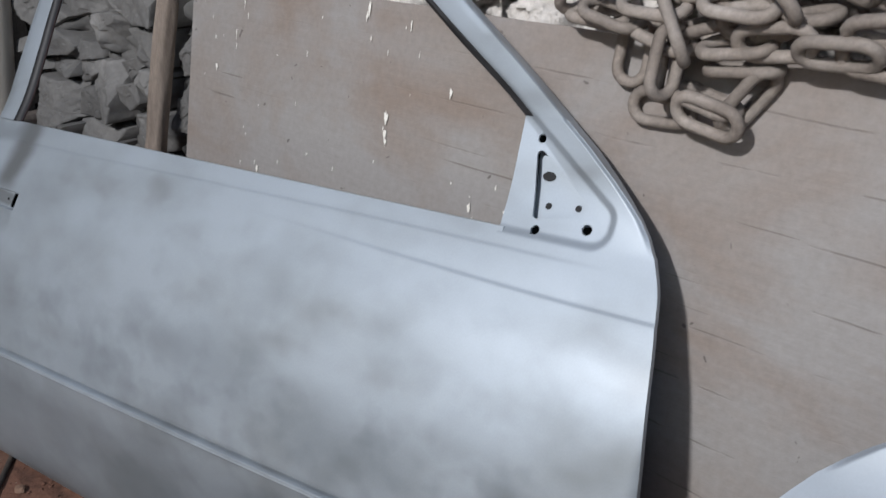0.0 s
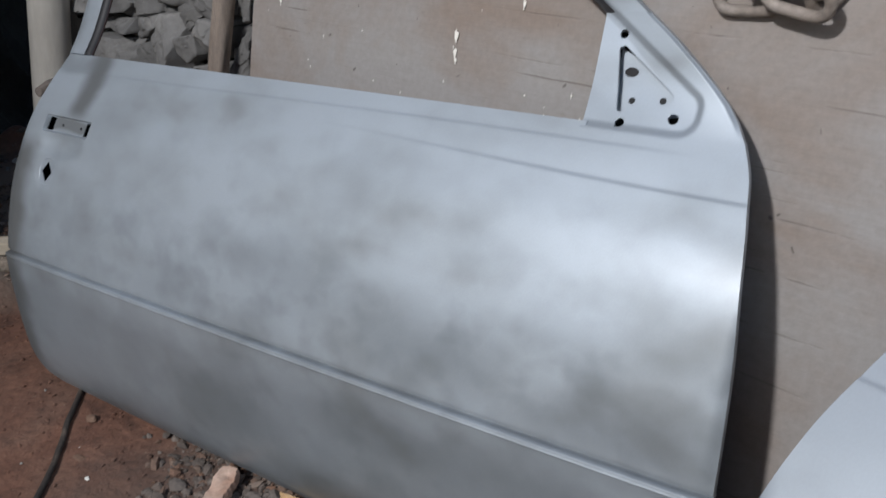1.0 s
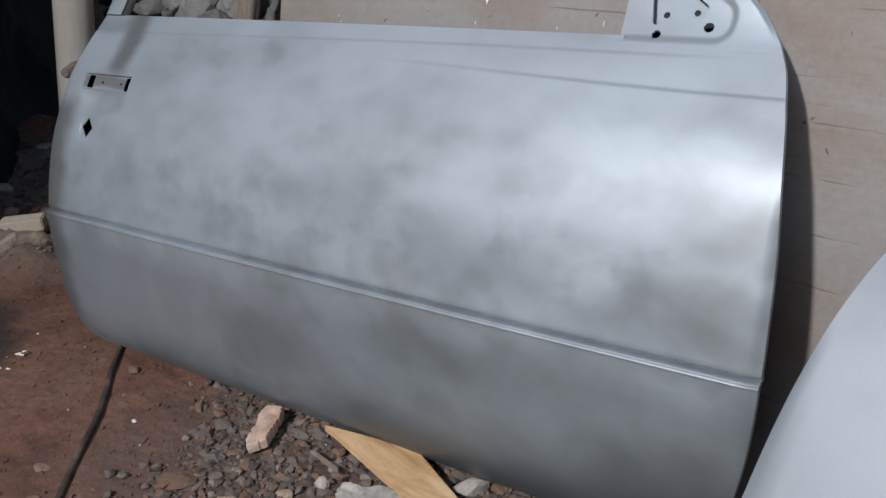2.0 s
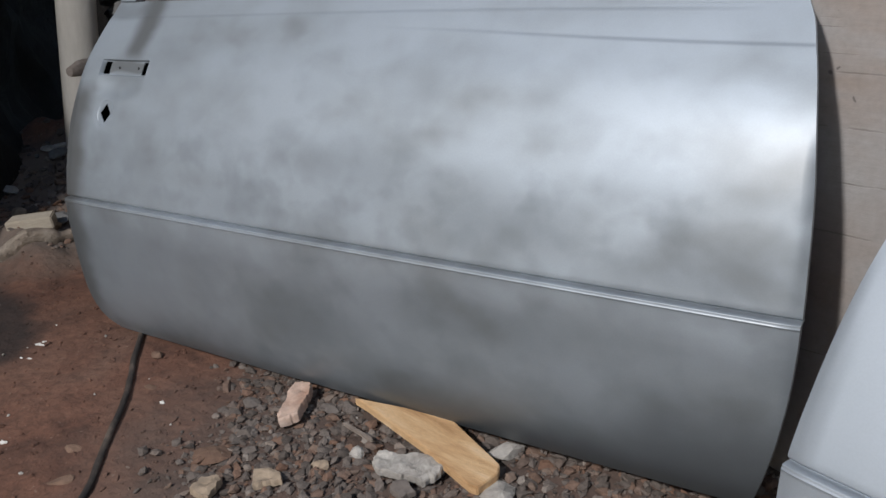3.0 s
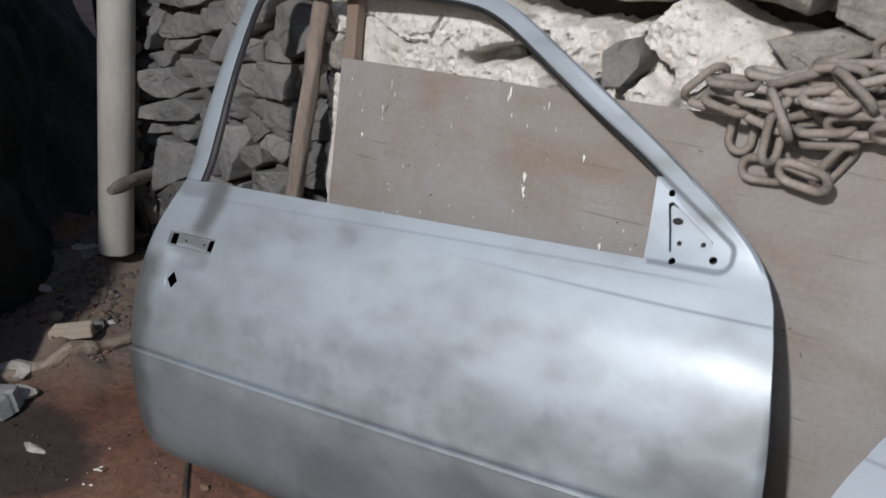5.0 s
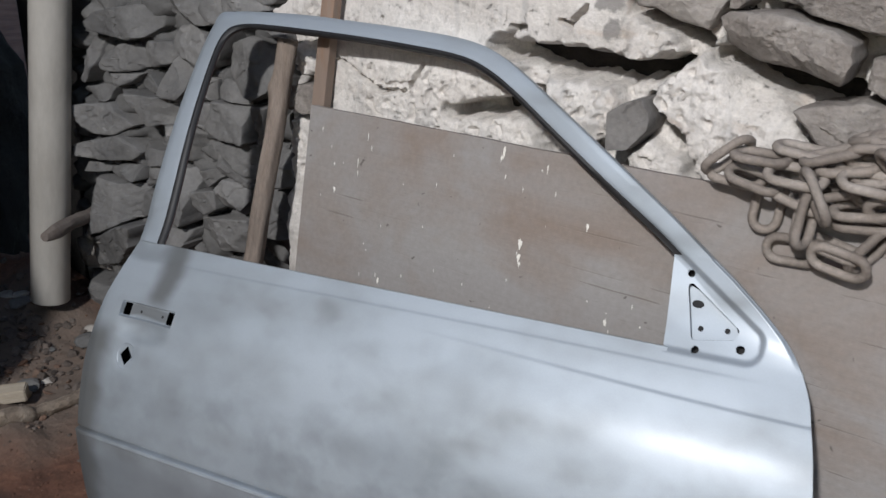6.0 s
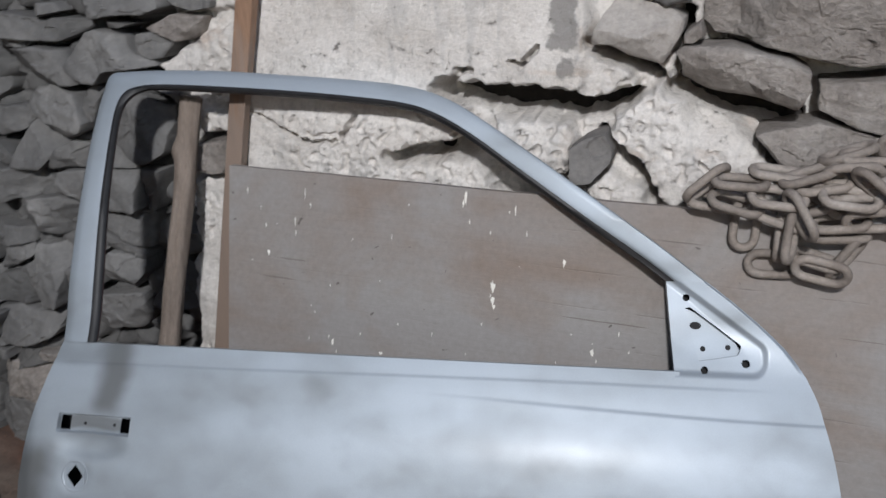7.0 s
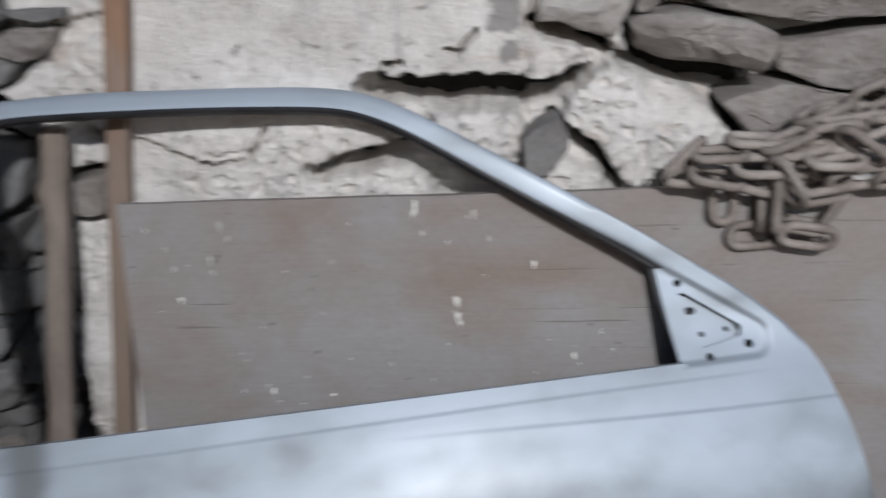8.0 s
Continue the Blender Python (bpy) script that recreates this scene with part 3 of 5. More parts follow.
stone("stone", [(-2.400, .541), (-2.206, .555), (-2.200, .517), (-2.287, .507), (-2.343, .515)], STONE, 0.0, 15)
stone("stone", [(-2.158, .590), (-2.106, .589), (-2.073, .585), (-2.073, .549), (-2.122, .521), (-2.180, .502)], STONE, 0.0, 16)
stone("stone", [(-2.056, .584), (-1.947, .593), (-1.972, .526), (-1.996, .435), (-2.040, .428), (-2.097, .480), (-2.135, .505), (-2.066, .543)], STONE, 0.015, 17)
stone("stone", [(-2.183, .491), (-2.126, .506), (-2.083, .467), (-2.042, .420), (-2.147, .420), (-2.200, .420)], STONE, 0.0, 18)
stone("stone", [(-2.204, .404), (-2.147, .420), (-2.078, .415), (-2.006, .411), (-2.025, .354), (-2.118, .316), (-2.163, .316), (-2.233, .289)], STONE, 0.02, 19)
stone("stone", [(-2.238, .272), (-2.139, .301), (-2.034, .337), (-2.066, .269), (-2.255, .203)], STONE, 0.0, 20)
stone("stone", [(-2.502, .385), (-2.466, .453), (-2.390, .499), (-2.301, .496), (-2.119, .507), (-2.154, .423), (-2.257, .391), (-2.327, .352), (-2.412, .319), (-2.492, .326)], STONE, 0.03, 21)
stone("stone", [(-2.511, .232), (-2.449, .293), (-2.356, .333), (-2.244, .388), (-2.163, .408), (-2.190, .340), (-2.292, .254), (-2.463, .194), (-2.519, .193)], STONE, 0.03, 22)
stone("stone", [(-1.802, .902), (-1.786, .935), (-1.715, .959), (-1.667, .943), (-1.626, .935), (-1.638, .841), (-1.689, .815), (-1.743, .820), (-1.800, .864)], STONE, 0.005, 23)
stone("stone", [(-1.849, .811), (-1.816, .848), (-1.770, .842), (-1.726, .809), (-1.731, .793), (-1.802, .798), (-1.840, .795)], STONE, 0.0, 24)
stone("stone", [(-1.861, .789), (-1.802, .791), (-1.727, .790), (-1.730, .700), (-1.839, .700), (-1.898, .712)], STONE, 0.015, 25)
stone("stone", [(-1.723, .797), (-1.663, .800), (-1.696, .702), (-1.730, .700)], STONE, 0.0, 26)
stone("stone", [(-1.881, .683), (-1.706, .701), (-1.721, .609), (-1.768, .616), (-1.843, .654)], STONE, 0.0, 27)
stone("stone", [(-1.903, .669), (-1.854, .645), (-1.731, .599), (-1.732, .585), (-1.800, .581), (-1.867, .614)], STONE, 0.0, 28)
stone("stone", [(-1.953, .590), (-1.836, .625), (-1.834, .602), (-1.904, .556), (-1.969, .542)], STONE, 0.0, 29)
stone("stone", [(-1.970, .534), (-1.883, .553), (-1.878, .502), (-1.933, .474), (-1.974, .495)], STONE, 0.0, 30)
stone("stone", [(-1.872, .562), (-1.829, .598), (-1.738, .584), (-1.748, .546), (-1.797, .499), (-1.867, .512)], STONE, 0.02, 31)
stone("stone", [(-2.002, .443), (-1.912, .471), (-1.767, .498), (-1.755, .442), (-1.795, .394), (-2.033, .372)], STONE, 0.0, 32)
stone("stone", [(-2.025, 1.121), (-1.929, 1.109), (-1.862, 1.109), (-1.805, 1.103), (-1.824, 1.084), (-1.880, 1.059), (-2.039, 1.064)], STONE, 0.01, 33)
stone("stone", [(-1.918, 1.138), (-1.873, 1.141), (-1.862, 1.122), (-1.918, 1.109)], STONE, 0.02, 34)
stone("stone", [(-1.854, 1.235), (-1.625, 1.235), (-1.618, 1.134), (-1.642, 1.122), (-1.732, 1.117), (-1.776, 1.108), (-1.861, 1.113)], STONE, 0.015, 35)
stone("stone", [(-1.611, 1.150), (-1.495, 1.152), (-1.497, 1.137), (-1.542, 1.130), (-1.593, 1.140)], STONE, 0.0, 36)
stone("stone", [(-1.765, 1.105), (-1.686, 1.102), (-1.716, 1.093), (-1.758, 1.091)], STONE, 0.0, 37)
stone("stone", [(-2.039, 1.061), (-1.976, 1.066), (-1.964, 1.056), (-1.982, 1.043), (-2.045, 1.041)], STONE, 0.0, 38)
stone("stone", [(-2.046, 1.035), (-1.950, 1.050), (-1.876, 1.041), (-1.871, 1.008), (-1.844, .984), (-1.850, .969), (-1.915, .965), (-1.984, .967), (-2.058, .985)], STONE, 0.015, 39)
stone("stone", [(-1.871, 1.012), (-1.810, 1.078), (-1.780, 1.088), (-1.718, 1.079), (-1.696, 1.043), (-1.650, 1.030), (-1.638, 1.019), (-1.752, 1.006), (-1.767, 1.001), (-1.786, .977), (-1.829, .982), (-1.863, .997)], STONE, 0.025, 40)
stone("stone", [(-1.683, 1.083), (-1.614, 1.090), (-1.604, 1.069), (-1.629, 1.034), (-1.661, 1.029), (-1.690, 1.039)], STONE, 0.0, 41)
stone("stone", [(-2.000, .932), (-1.970, .959), (-1.930, .967), (-1.866, .949), (-1.832, .893), (-1.844, .871), (-1.902, .847), (-1.964, .885), (-1.999, .901)], STONE, 0.01, 42)
stone("stone", [(-1.846, .972), (-1.791, .968), (-1.810, .913), (-1.825, .890), (-1.848, .923)], STONE, 0.0, 43)
stone("stone", [(-1.970, .788), (-1.937, .827), (-1.895, .845), (-1.849, .842), (-1.869, .783), (-1.973, .774)], STONE, 0.0, 44)
stone("stone", [(-1.960, .722), (-1.950, .770), (-1.878, .776), (-1.901, .701)], STONE, 0.0, 45)
stone("stone", [(-1.70, .98), (-1.60, 1.00), (-1.585, .93), (-1.62, .96)], STONE, 0.0, 130)
stone("stone", [(-1.66, .70), (-1.60, .72), (-1.58, .62), (-1.66, .60)], STONE, 0.0, 132)
stone("stone", [(-1.66, .60), (-1.60, .59), (-1.58, .48), (-1.74, .47)], STONE, 0.0, 133)
stone("stone", [(-1.651, 1.095), (-1.596, 1.123), (-1.518, 1.122), (-1.543, 1.078), (-1.590, 1.069), (-1.622, 1.082)], STONE_WARM, 0.0, 60, facets=1)
# big dusty blocks of the upper courses
stone("stone", [(-.597, 1.27), (-.20, 1.27), (-.15, 1.085), (-.316, 1.084), (-.368, 1.080), (-.424, 1.090), (-.507, 1.110), (-.567, 1.120), (-.586, 1.140)], STONE_WARM, 0.030, 41, 0.012, facets=1)
stone("stone", [(-.611, 1.121), (-.587, 1.139), (-.580, 1.118), (-.596, 1.104), (-.611, 1.104)], STONE_WARM, 0.02, 54)
stone("stone", [(-.619, 1.090), (-.605, 1.100), (-.541, 1.105), (-.448, 1.089), (-.418, 1.073), (-.411, 1.047), (-.430, 1.011), (-.481, 1.023), (-.576, 1.030), (-.609, 1.050)], STONE_WARM, 0.040, 42, 0.02, facets=2)
stone("stone", [(-.402, 1.050), (-.345, 1.058), (-.17, 1.076), (-.15, .960), (-.336, .984), (-.398, 1.010)], STONE_WARM, 0.025, 43)
stone("stone", [(-.487, .970), (-.397, .994), (-.285, .970), (-.20, .93), (-.22, .870), (-.395, .880), (-.431, .906)], STONE_WARM, 0.03, 44)
stone("stone", [(-.757, 1.098), (-.754, 1.126), (-.729, 1.171), (-.658, 1.172), (-.613, 1.143), (-.615, 1.121), (-.634, 1.081), (-.641, 1.069), (-.697, 1.083), (-.725, 1.098)], STONE_PALE, 0.035, 45, 0.02, facets=3)
stone("stone", [(-.689, 1.26), (-.602, 1.26), (-.606, 1.170), (-.645, 1.160), (-.691, 1.185)], STONE, 0.01, 46)
stone("stone", [(-.782, .925), (-.754, .945), (-.724, .954), (-.710, .921), (-.713, .901), (-.745, .863), (-.781, .858)], STONE_DARK, 0.040, 47, 0.003, rugged=0.0015, facets=0)
stone("stone", [(-1.568, .815), (-1.560, .868), (-1.486, .880), (-1.492, .808)], STONE_WARM, 0.03, 51)
stone("stone", [(-.20, 1.26), (.15, 1.25), (.18, 1.08), (-.12, 1.07)], STONE_WARM, 0.02, 49)
stone("stone", [(-.13, 1.05), (.12, 1.06), (.15, .90), (-.14, .91)], STONE, 0.02, 50)
# coursed stones where the wall runs on out of the nearer view
def courses(x0, x1, z0, z1, seed, out=0.0):
    rnd = random.Random(seed)
    z = z0
    while z < z1 - 0.03:
        h = min(rnd.uniform(0.09, 0.17), z1 - z)
        x = x0
        while x < x1 - 0.03:
            w = min(rnd.uniform(0.14, 0.34), x1 - x)
            j = lambda: rnd.uniform(-0.012, 0.012)
            corners = [(x + 0.008 + j(), z + 0.008 + j()), (x + 0.008 + j(), z + h - 0.008 + j()), (x + w / 2 + j(), z + h - 0.004 + j()), (x + w - 0.008 + j(), z + h - 0.008 + j()), (x + w - 0.008 + j(), z + 0.008 + j())]
            stone("stone", corners, rnd.choice((STONE, STONE, STONE_WARM)), out + rnd.uniform(0, 0.02), rnd.randrange(9999))
            x += w
        z += h


courses(-2.60, -1.64, 0.0, 0.30, 5)
courses(-2.60, -1.86, 1.11, 1.9, 6)
courses(-1.86, 1.5, 1.27, 1.9, 7, -0.045)
courses(0.16, 1.5, 0.0, 1.27, 8)

# backing behind the stones, coloured near-black to paint shade into the gaps
bm = bmesh.new()
strip(bm, [[(x, 1.095 + 0.02 * noise.noise((x * 5, z * 5, 9)), z) for x in np.arange(-2.62, 1.56, 0.06)] for z in np.arange(-0.05, 2.0, 0.06)])
slab(bm, (-2.62, 1.12, -0.05), (1.55, 1.6, 1.95), 0.02)
part("wall_core", bm, GAP_SHADE, wall, "near-black backing for the shade between the stones")

bm = bmesh.new()
fill = []
for z in np.arange(0.0, 1.25, 0.009):
    row = []
    for x in np.arange(-2.60, -1.62, 0.009):
        cell = noise.voronoi((x * 9, z * 15, 0.5))[0]
        lump = (cell[1] - cell[0])
        y = WALL_Y + 0.068 - 0.050 * smooth(0.02, 0.30, lump) + 0.03 * noise.noise((x * 4, z * 4, 7)) - 0.006 * noise.noise((x * 30, z * 30, 2))
        row.append((x, y, z))
    fill.append(row)
strip(bm, fill)
part("rubble_fill", bm, STONE, wall, "small grey rubble wedged between the stones")

# ragged beds of mortar: outline, how far they stand out
BEDS = [
    ([(-.731, .943), (-.696, 1.004), (-.625, 1.055), (-.577, 1.021), (-.470, .939), (-.440, .895), (-.566, .850), (-.600, .826), (-.633, .835), (-.671, .895)], .052),
    ([(-.790, 1.075), (-.740, 1.090), (-.700, 1.076), (-.682, 1.030), (-.753, 1.003), (-.790, 1.010)], .058),
    ([(-.930, .958), (-.801, .972), (-.777, .940), (-.790, .870), (-.838, .840), (-.925, .880)], .048),
    ([(-.757, .845), (-.719, .880), (-.648, .842), (-.632, .78), (-.760, .78)], .040),
    ([(-1.47, .97), (-1.44, 1.03), (-1.03, 1.03), (-.995, .985), (-.955, .925), (-.995, .890), (-.94, .86), (-.885, .76), (-1.47, .76)], .050),
    ([(-1.585, .785), (-1.55, .800), (-1.49, .795), (-1.48, .66), (-1.46, .28), (-1.625, .28), (-1.612, .60)], .036),
    ([(-1.65, 1.020), (-1.60, 1.050), (-1.525, 1.090), (-1.40, 1.12), (-1.40, .99), (-1.62, .99)], .028),
    ([(-1.55, 1.13), (-1.40, 1.13), (-1.40, 1.30), (-1.52, 1.30)], .020),
    ([(-1.57, .955), (-1.47, .965), (-1.46, .90), (-1.55, .885)], .040),
]
CRACKS = [((-1.03, 1.000), (-.95, .990), .020), ((-.95, .990), (-.80, .985), .024), ((-.80, .985), (-.735, .990), .019), ((-.735, .990), (-.69, 1.010), .012), ((-1.127, .872), (-1.05, .885), .014), ((-1.05, .885), (-.955, .908), .018),
          ((-.62, 1.030), (-.52, 1.000), .016), ((-.52, 1.000), (-.43, .985), .016), ((-.47, .955), (-.43, .90), .012), ((-.735, .945), (-.675, .895), .009), ((-.675, .895), (-.625, .825), .010),
          ((-.765, 1.094), (-.65, 1.050), .010), ((-.615, 1.15), (-.61, 1.04), .012), ((-1.018, 1.007), (-.992, 1.044), .006), ((-.992, 1.044), (-.968, 1.044), .005), ((-.896, 1.063), (-.878, 1.057), .005), ((-.878, 1.057), (-.850, 1.089), .005),
          ((-1.416, .940), (-1.368, .921), .005), ((-1.368, .921), (-1.308, .891), .006), ((-1.308, .891), (-1.249, .893), .006), ((-1.231, .900), (-1.194, .953), .004), ((-.914, 1.016), (-.90, 1.005), .005),
          ((-1.60, .88), (-1.50, .86), .016), ((-1.52, .86), (-1.47, .84), .014), ((-1.53, .95), (-1.47, .94), .010)]


def mortar_depths(mx, mz):
    """The mortar's face over a grid: a rough ground, beds standing out of it, a skim coat above, cracks and pits."""
    X, Z = np.meshgrid(mx, mz)

    def rough(k, seed):
        return np.array([[noise.noise((x * k, z * k, seed)) for x in mx] for z in mz])

    n1, n2, n3 = rough(8, 2), rough(24, 5), rough(62, 8)
    pits = np.clip((rough(48, 11) - 0.22) / 0.16, 0, 1)
    step = lambda a, b, v: (lambda q: q * q * (3 - 2 * q))(np.clip((v - a) / (b - a), 0, 1))
    out = np.zeros_like(X)
    for poly, lift in BEDS:
        d = np.full(X.shape, 9.0)
        inside = np.zeros(X.shape, bool)
        for (ax, az), (bx, bz) in zip(poly, poly[1:] + poly[:1]):
            ex, ez = bx - ax, bz - az
            t = np.clip(((X - ax) * ex + (Z - az) * ez) / (ex * ex + ez * ez), 0, 1)
            d = np.minimum(d, np.hypot(X - ax - t * ex, Z - az - t * ez))
            inside ^= ((az > Z) != (bz > Z)) & (X < ex * (Z - az) / (ez if ez else 1e-9) + ax)
        d = np.where(inside, d, -d) + 0.009 * n2 + 0.006 * n3
        out = np.maximum(out, lift * step(-0.004, 0.008, d) + 0.005 * step(0.0, 0.05, d))
    n4, n5 = rough(95, 3), rough(120, 6)
    crumbly = step(-0.05, 0.15, rough(5, 21) + 0.5 * np.exp(-(((X + 1.11) / 0.13) ** 2 + ((Z - 0.915) / 0.05) ** 2)))
    y = WALL_Y + 0.020 - out - 0.008 * n1 - 0.0022 * n2 - (0.0010 + 0.002 * crumbly) * n3 - 0.0042 * crumbly * np.abs(n4) - (0.0006 + 0.0016 * crumbly) * n5 + 0.009 * pits * crumbly
    edge = 0.940 + 0.068 * step(-1.07, -1.01, X) + 0.010 * n2 + 0.01 * n1
    skim = step(-0.005, 0.012, Z - edge) * step(-1.45, -1.41, X) * step(-0.755, -0.785, X + 0.012 * n2)
    drips = np.array([[noise.noise((x * 26, z * 6, 1)) for x in mx] for z in mz])
    flat = WALL_Y - 0.030 - 0.005 * n1 - 0.0022 * n2 * step(1.14, 1.0, Z) - 0.0010 * n3 - 0.007 * np.clip(drips - 0.15, 0, 1) * step(1.14, 1.02, Z)
    y = y * (1 - skim) + flat * skim
    for (ax, az), (bx, bz), wide in CRACKS:
        ex, ez = bx - ax, bz - az
        t = np.clip(((X - ax) * ex + (Z - az) * ez) / (ex * ex + ez * ez), 0, 1)
        d = np.hypot(X - ax - t * ex, Z - az - t * ez) * (1 + 0.5 * n2) + 0.004 * n3 + 0.003 * n4
        y += (0.12 if wide > 0.008 else 0.025) * np.exp(-((np.maximum(d, 0) / wide) ** 6))
    y += 0.09 * step(-1.60, -1.64, X + 0.03 * n1) * (out < 0.02)
    y += 0.06 * step(-0.62, -0.55, X + 0.05 * n1) * step(0.93, 1.0, Z)
    return y


bm = bmesh.new()
mx, mz = np.arange(-1.70, -0.20, 0.0030), np.arange(0.24, 1.29, 0.0030)
deep = mortar_depths(mx, mz)
strip(bm, [[(x, float(deep[r, c]), z) for c, x in enumerate(mx)] for r, z in enumerate(mz)])
part("mortar", bm, MORTAR, wall, "pale lime mortar smeared over the joints", sharp=45)

# ---- bank of rock in the far corner, its shade put into the colour ----
bm = bmesh.new()
rows = []
for z in np.arange(-0.1, 2.6, 0.07):
    row = []
    for s in np.arange(-0.6, 1.6, 0.05):
        x, y = -2.29 - 0.74 * s, 0.33 + 0.67 * s
        n = 0.16 * noise.noise((s * 2.5, z * 2.5, 3)) + 0.09 * abs(noise.noise((s * 6, z * 6, 1)))
        row.append((x - 0.7 * (0.10 * z + n), y - 0.7 * (0.10 * z + n), z))
    rows.append(row)
strip(bm, rows, flip=True)
bank = part("rock_bank", bm, SHADED_ROCK)
tagged(bank, "rock bank coloured near-black for the deep shade beside the wall", "rock bank", kind="structure")
# wall end in the same near-black, again for shade
bm = bmesh.new()
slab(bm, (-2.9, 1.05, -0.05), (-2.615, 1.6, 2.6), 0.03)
end = part("wall_end", bm, SHADED_ROCK)
tagged(end, "end of the stone wall, coloured near-black for shade", "wall", kind="structure")
# unseen wall, added only to cast shade on the bank and corner
bm = bmesh.new()
slab(bm, (-9, -1.9, -0.2), (-1.02, -1.6, 3.4), 0.02)
blocker = part("wall_south", bm, PLAIN_WALL)
tagged(blocker, "unseen plain wall added to shade the far corner", "wall", kind="structure")


# ---- car doors ----
PROFILE_V = (0, .0135, .022, .034, .07, .135, .2, .252, .259, .268, .342, .429, .516, .576, .63, .684, .755, .85, .945, 1.05, 1.139)
PROFILE_W = (-.038, -.027, -.016, -.003, .0205, .0495, .0715, .0858, .0882, .0893, .0936, .0905, .0755, .0545, .0325, .010, -.009, -.030, -.054, -.086, -.121)
_slope = np.gradient(PROFILE_W, PROFILE_V)


def belly(v):
    """How far the door's skin stands out at a height v up its slope."""
    i = int(min(max(np.searchsorted(PROFILE_V, v) - 1, 0), len(PROFILE_V) - 2))
    a, b = PROFILE_V[i], PROFILE_V[i + 1]
    h, s = b - a, (v - a) / (b - a)
    return ((2 * s**3 - 3 * s**2 + 1) * PROFILE_W[i] + (s**3 - 2 * s**2 + s) * h * _slope[i]
            + (3 * s**2 - 2 * s**3) * PROFILE_W[i + 1] + (s**3 - s**2) * h * _slope[i + 1])


REAR = hermite([(.0135, -.028), (.024, -.046), (.056, -.066), (.10, -.081), (.155, -.087), (.205, -.088), (.263, -.088), (.34, -.091), (.42, -.090), (.50, -.080), (.56, -.068), (.61, -.056), (.645, -.048)], 6)
FRONT = hermite([(.0135, 1.186), (.031, 1.197), (.067, 1.209), (.116, 1.221), (.183, 1.231), (.263, 1.236), (.345, 1.234), (.41, 1.230), (.47, 1.223), (.536, 1.213), (.577, 1.204), (.61, 1.196), (.645, 1.181)], 6)


def crease(u):
    return .598 - .021 * smooth(.40, 1.20, u)


def skin_out(u, v):
    w = belly(v) + 0.010 * (1 - ((u - 0.57) / 0.66) ** 2) - 0.006
    # rub line: a groove with a rolled ledge under it
    w += 0.0045 * smooth(.2660, .2600, v) * smooth(.16, .25, v) - 0.0070 * math.exp(-((v - .2690) / .0017) ** 2) + 0.0030 * math.exp(-((v - .2638) / .0021) ** 2) + 0.0010 * math.exp(-((v - .2588) / .0011) ** 2)
    # rolled edges fore and aft
    w -= 0.006 * smooth(.022, .0, u + .090) + 0.006 * smooth(.016, .0, 1.236 - u)
    # upper crease, running out towards the rear
    w += 0.0014 * smooth(.48, 1.05, u) * smooth(crease(u) + .002, crease(u) - .002, v) * smooth(crease(u) - .16, crease(u) - .03, v)
    # shoulder below the window
    sh = .612 + .010 * smooth(-.06, .9, u)
    w += 0.0008 * smooth(1.16, 1.02, u) * smooth(sh + .002, sh - .002, v) * smooth(sh - .05, sh - .01, v)
    # seat of the outside handle
    if -.05 < u < .14 and .44 < v < .54:
        w -= 0.0060 * smooth(-.0250, -.0225, u) * smooth(.1085, .1060, u) * smooth(.4995, .5020, v) * smooth(.5300, .5275, v)
        w -= 0.008 * math.exp(-(((u - .038) / .056) ** 2 + ((v - .482) / .021) ** 2) ** 2)
    w -= 0.002 * smooth(.030, .020, math.hypot(u - .0175, v - .430))
    return w


def lines(lo, hi, pitch, wanted, least=0.0035):
    out = list(wanted)
    for x in np.arange(lo, hi + pitch / 2, pitch):
        if all(abs(x - y) > least for y in out):
            out.append(float(x))
    return sorted(out)


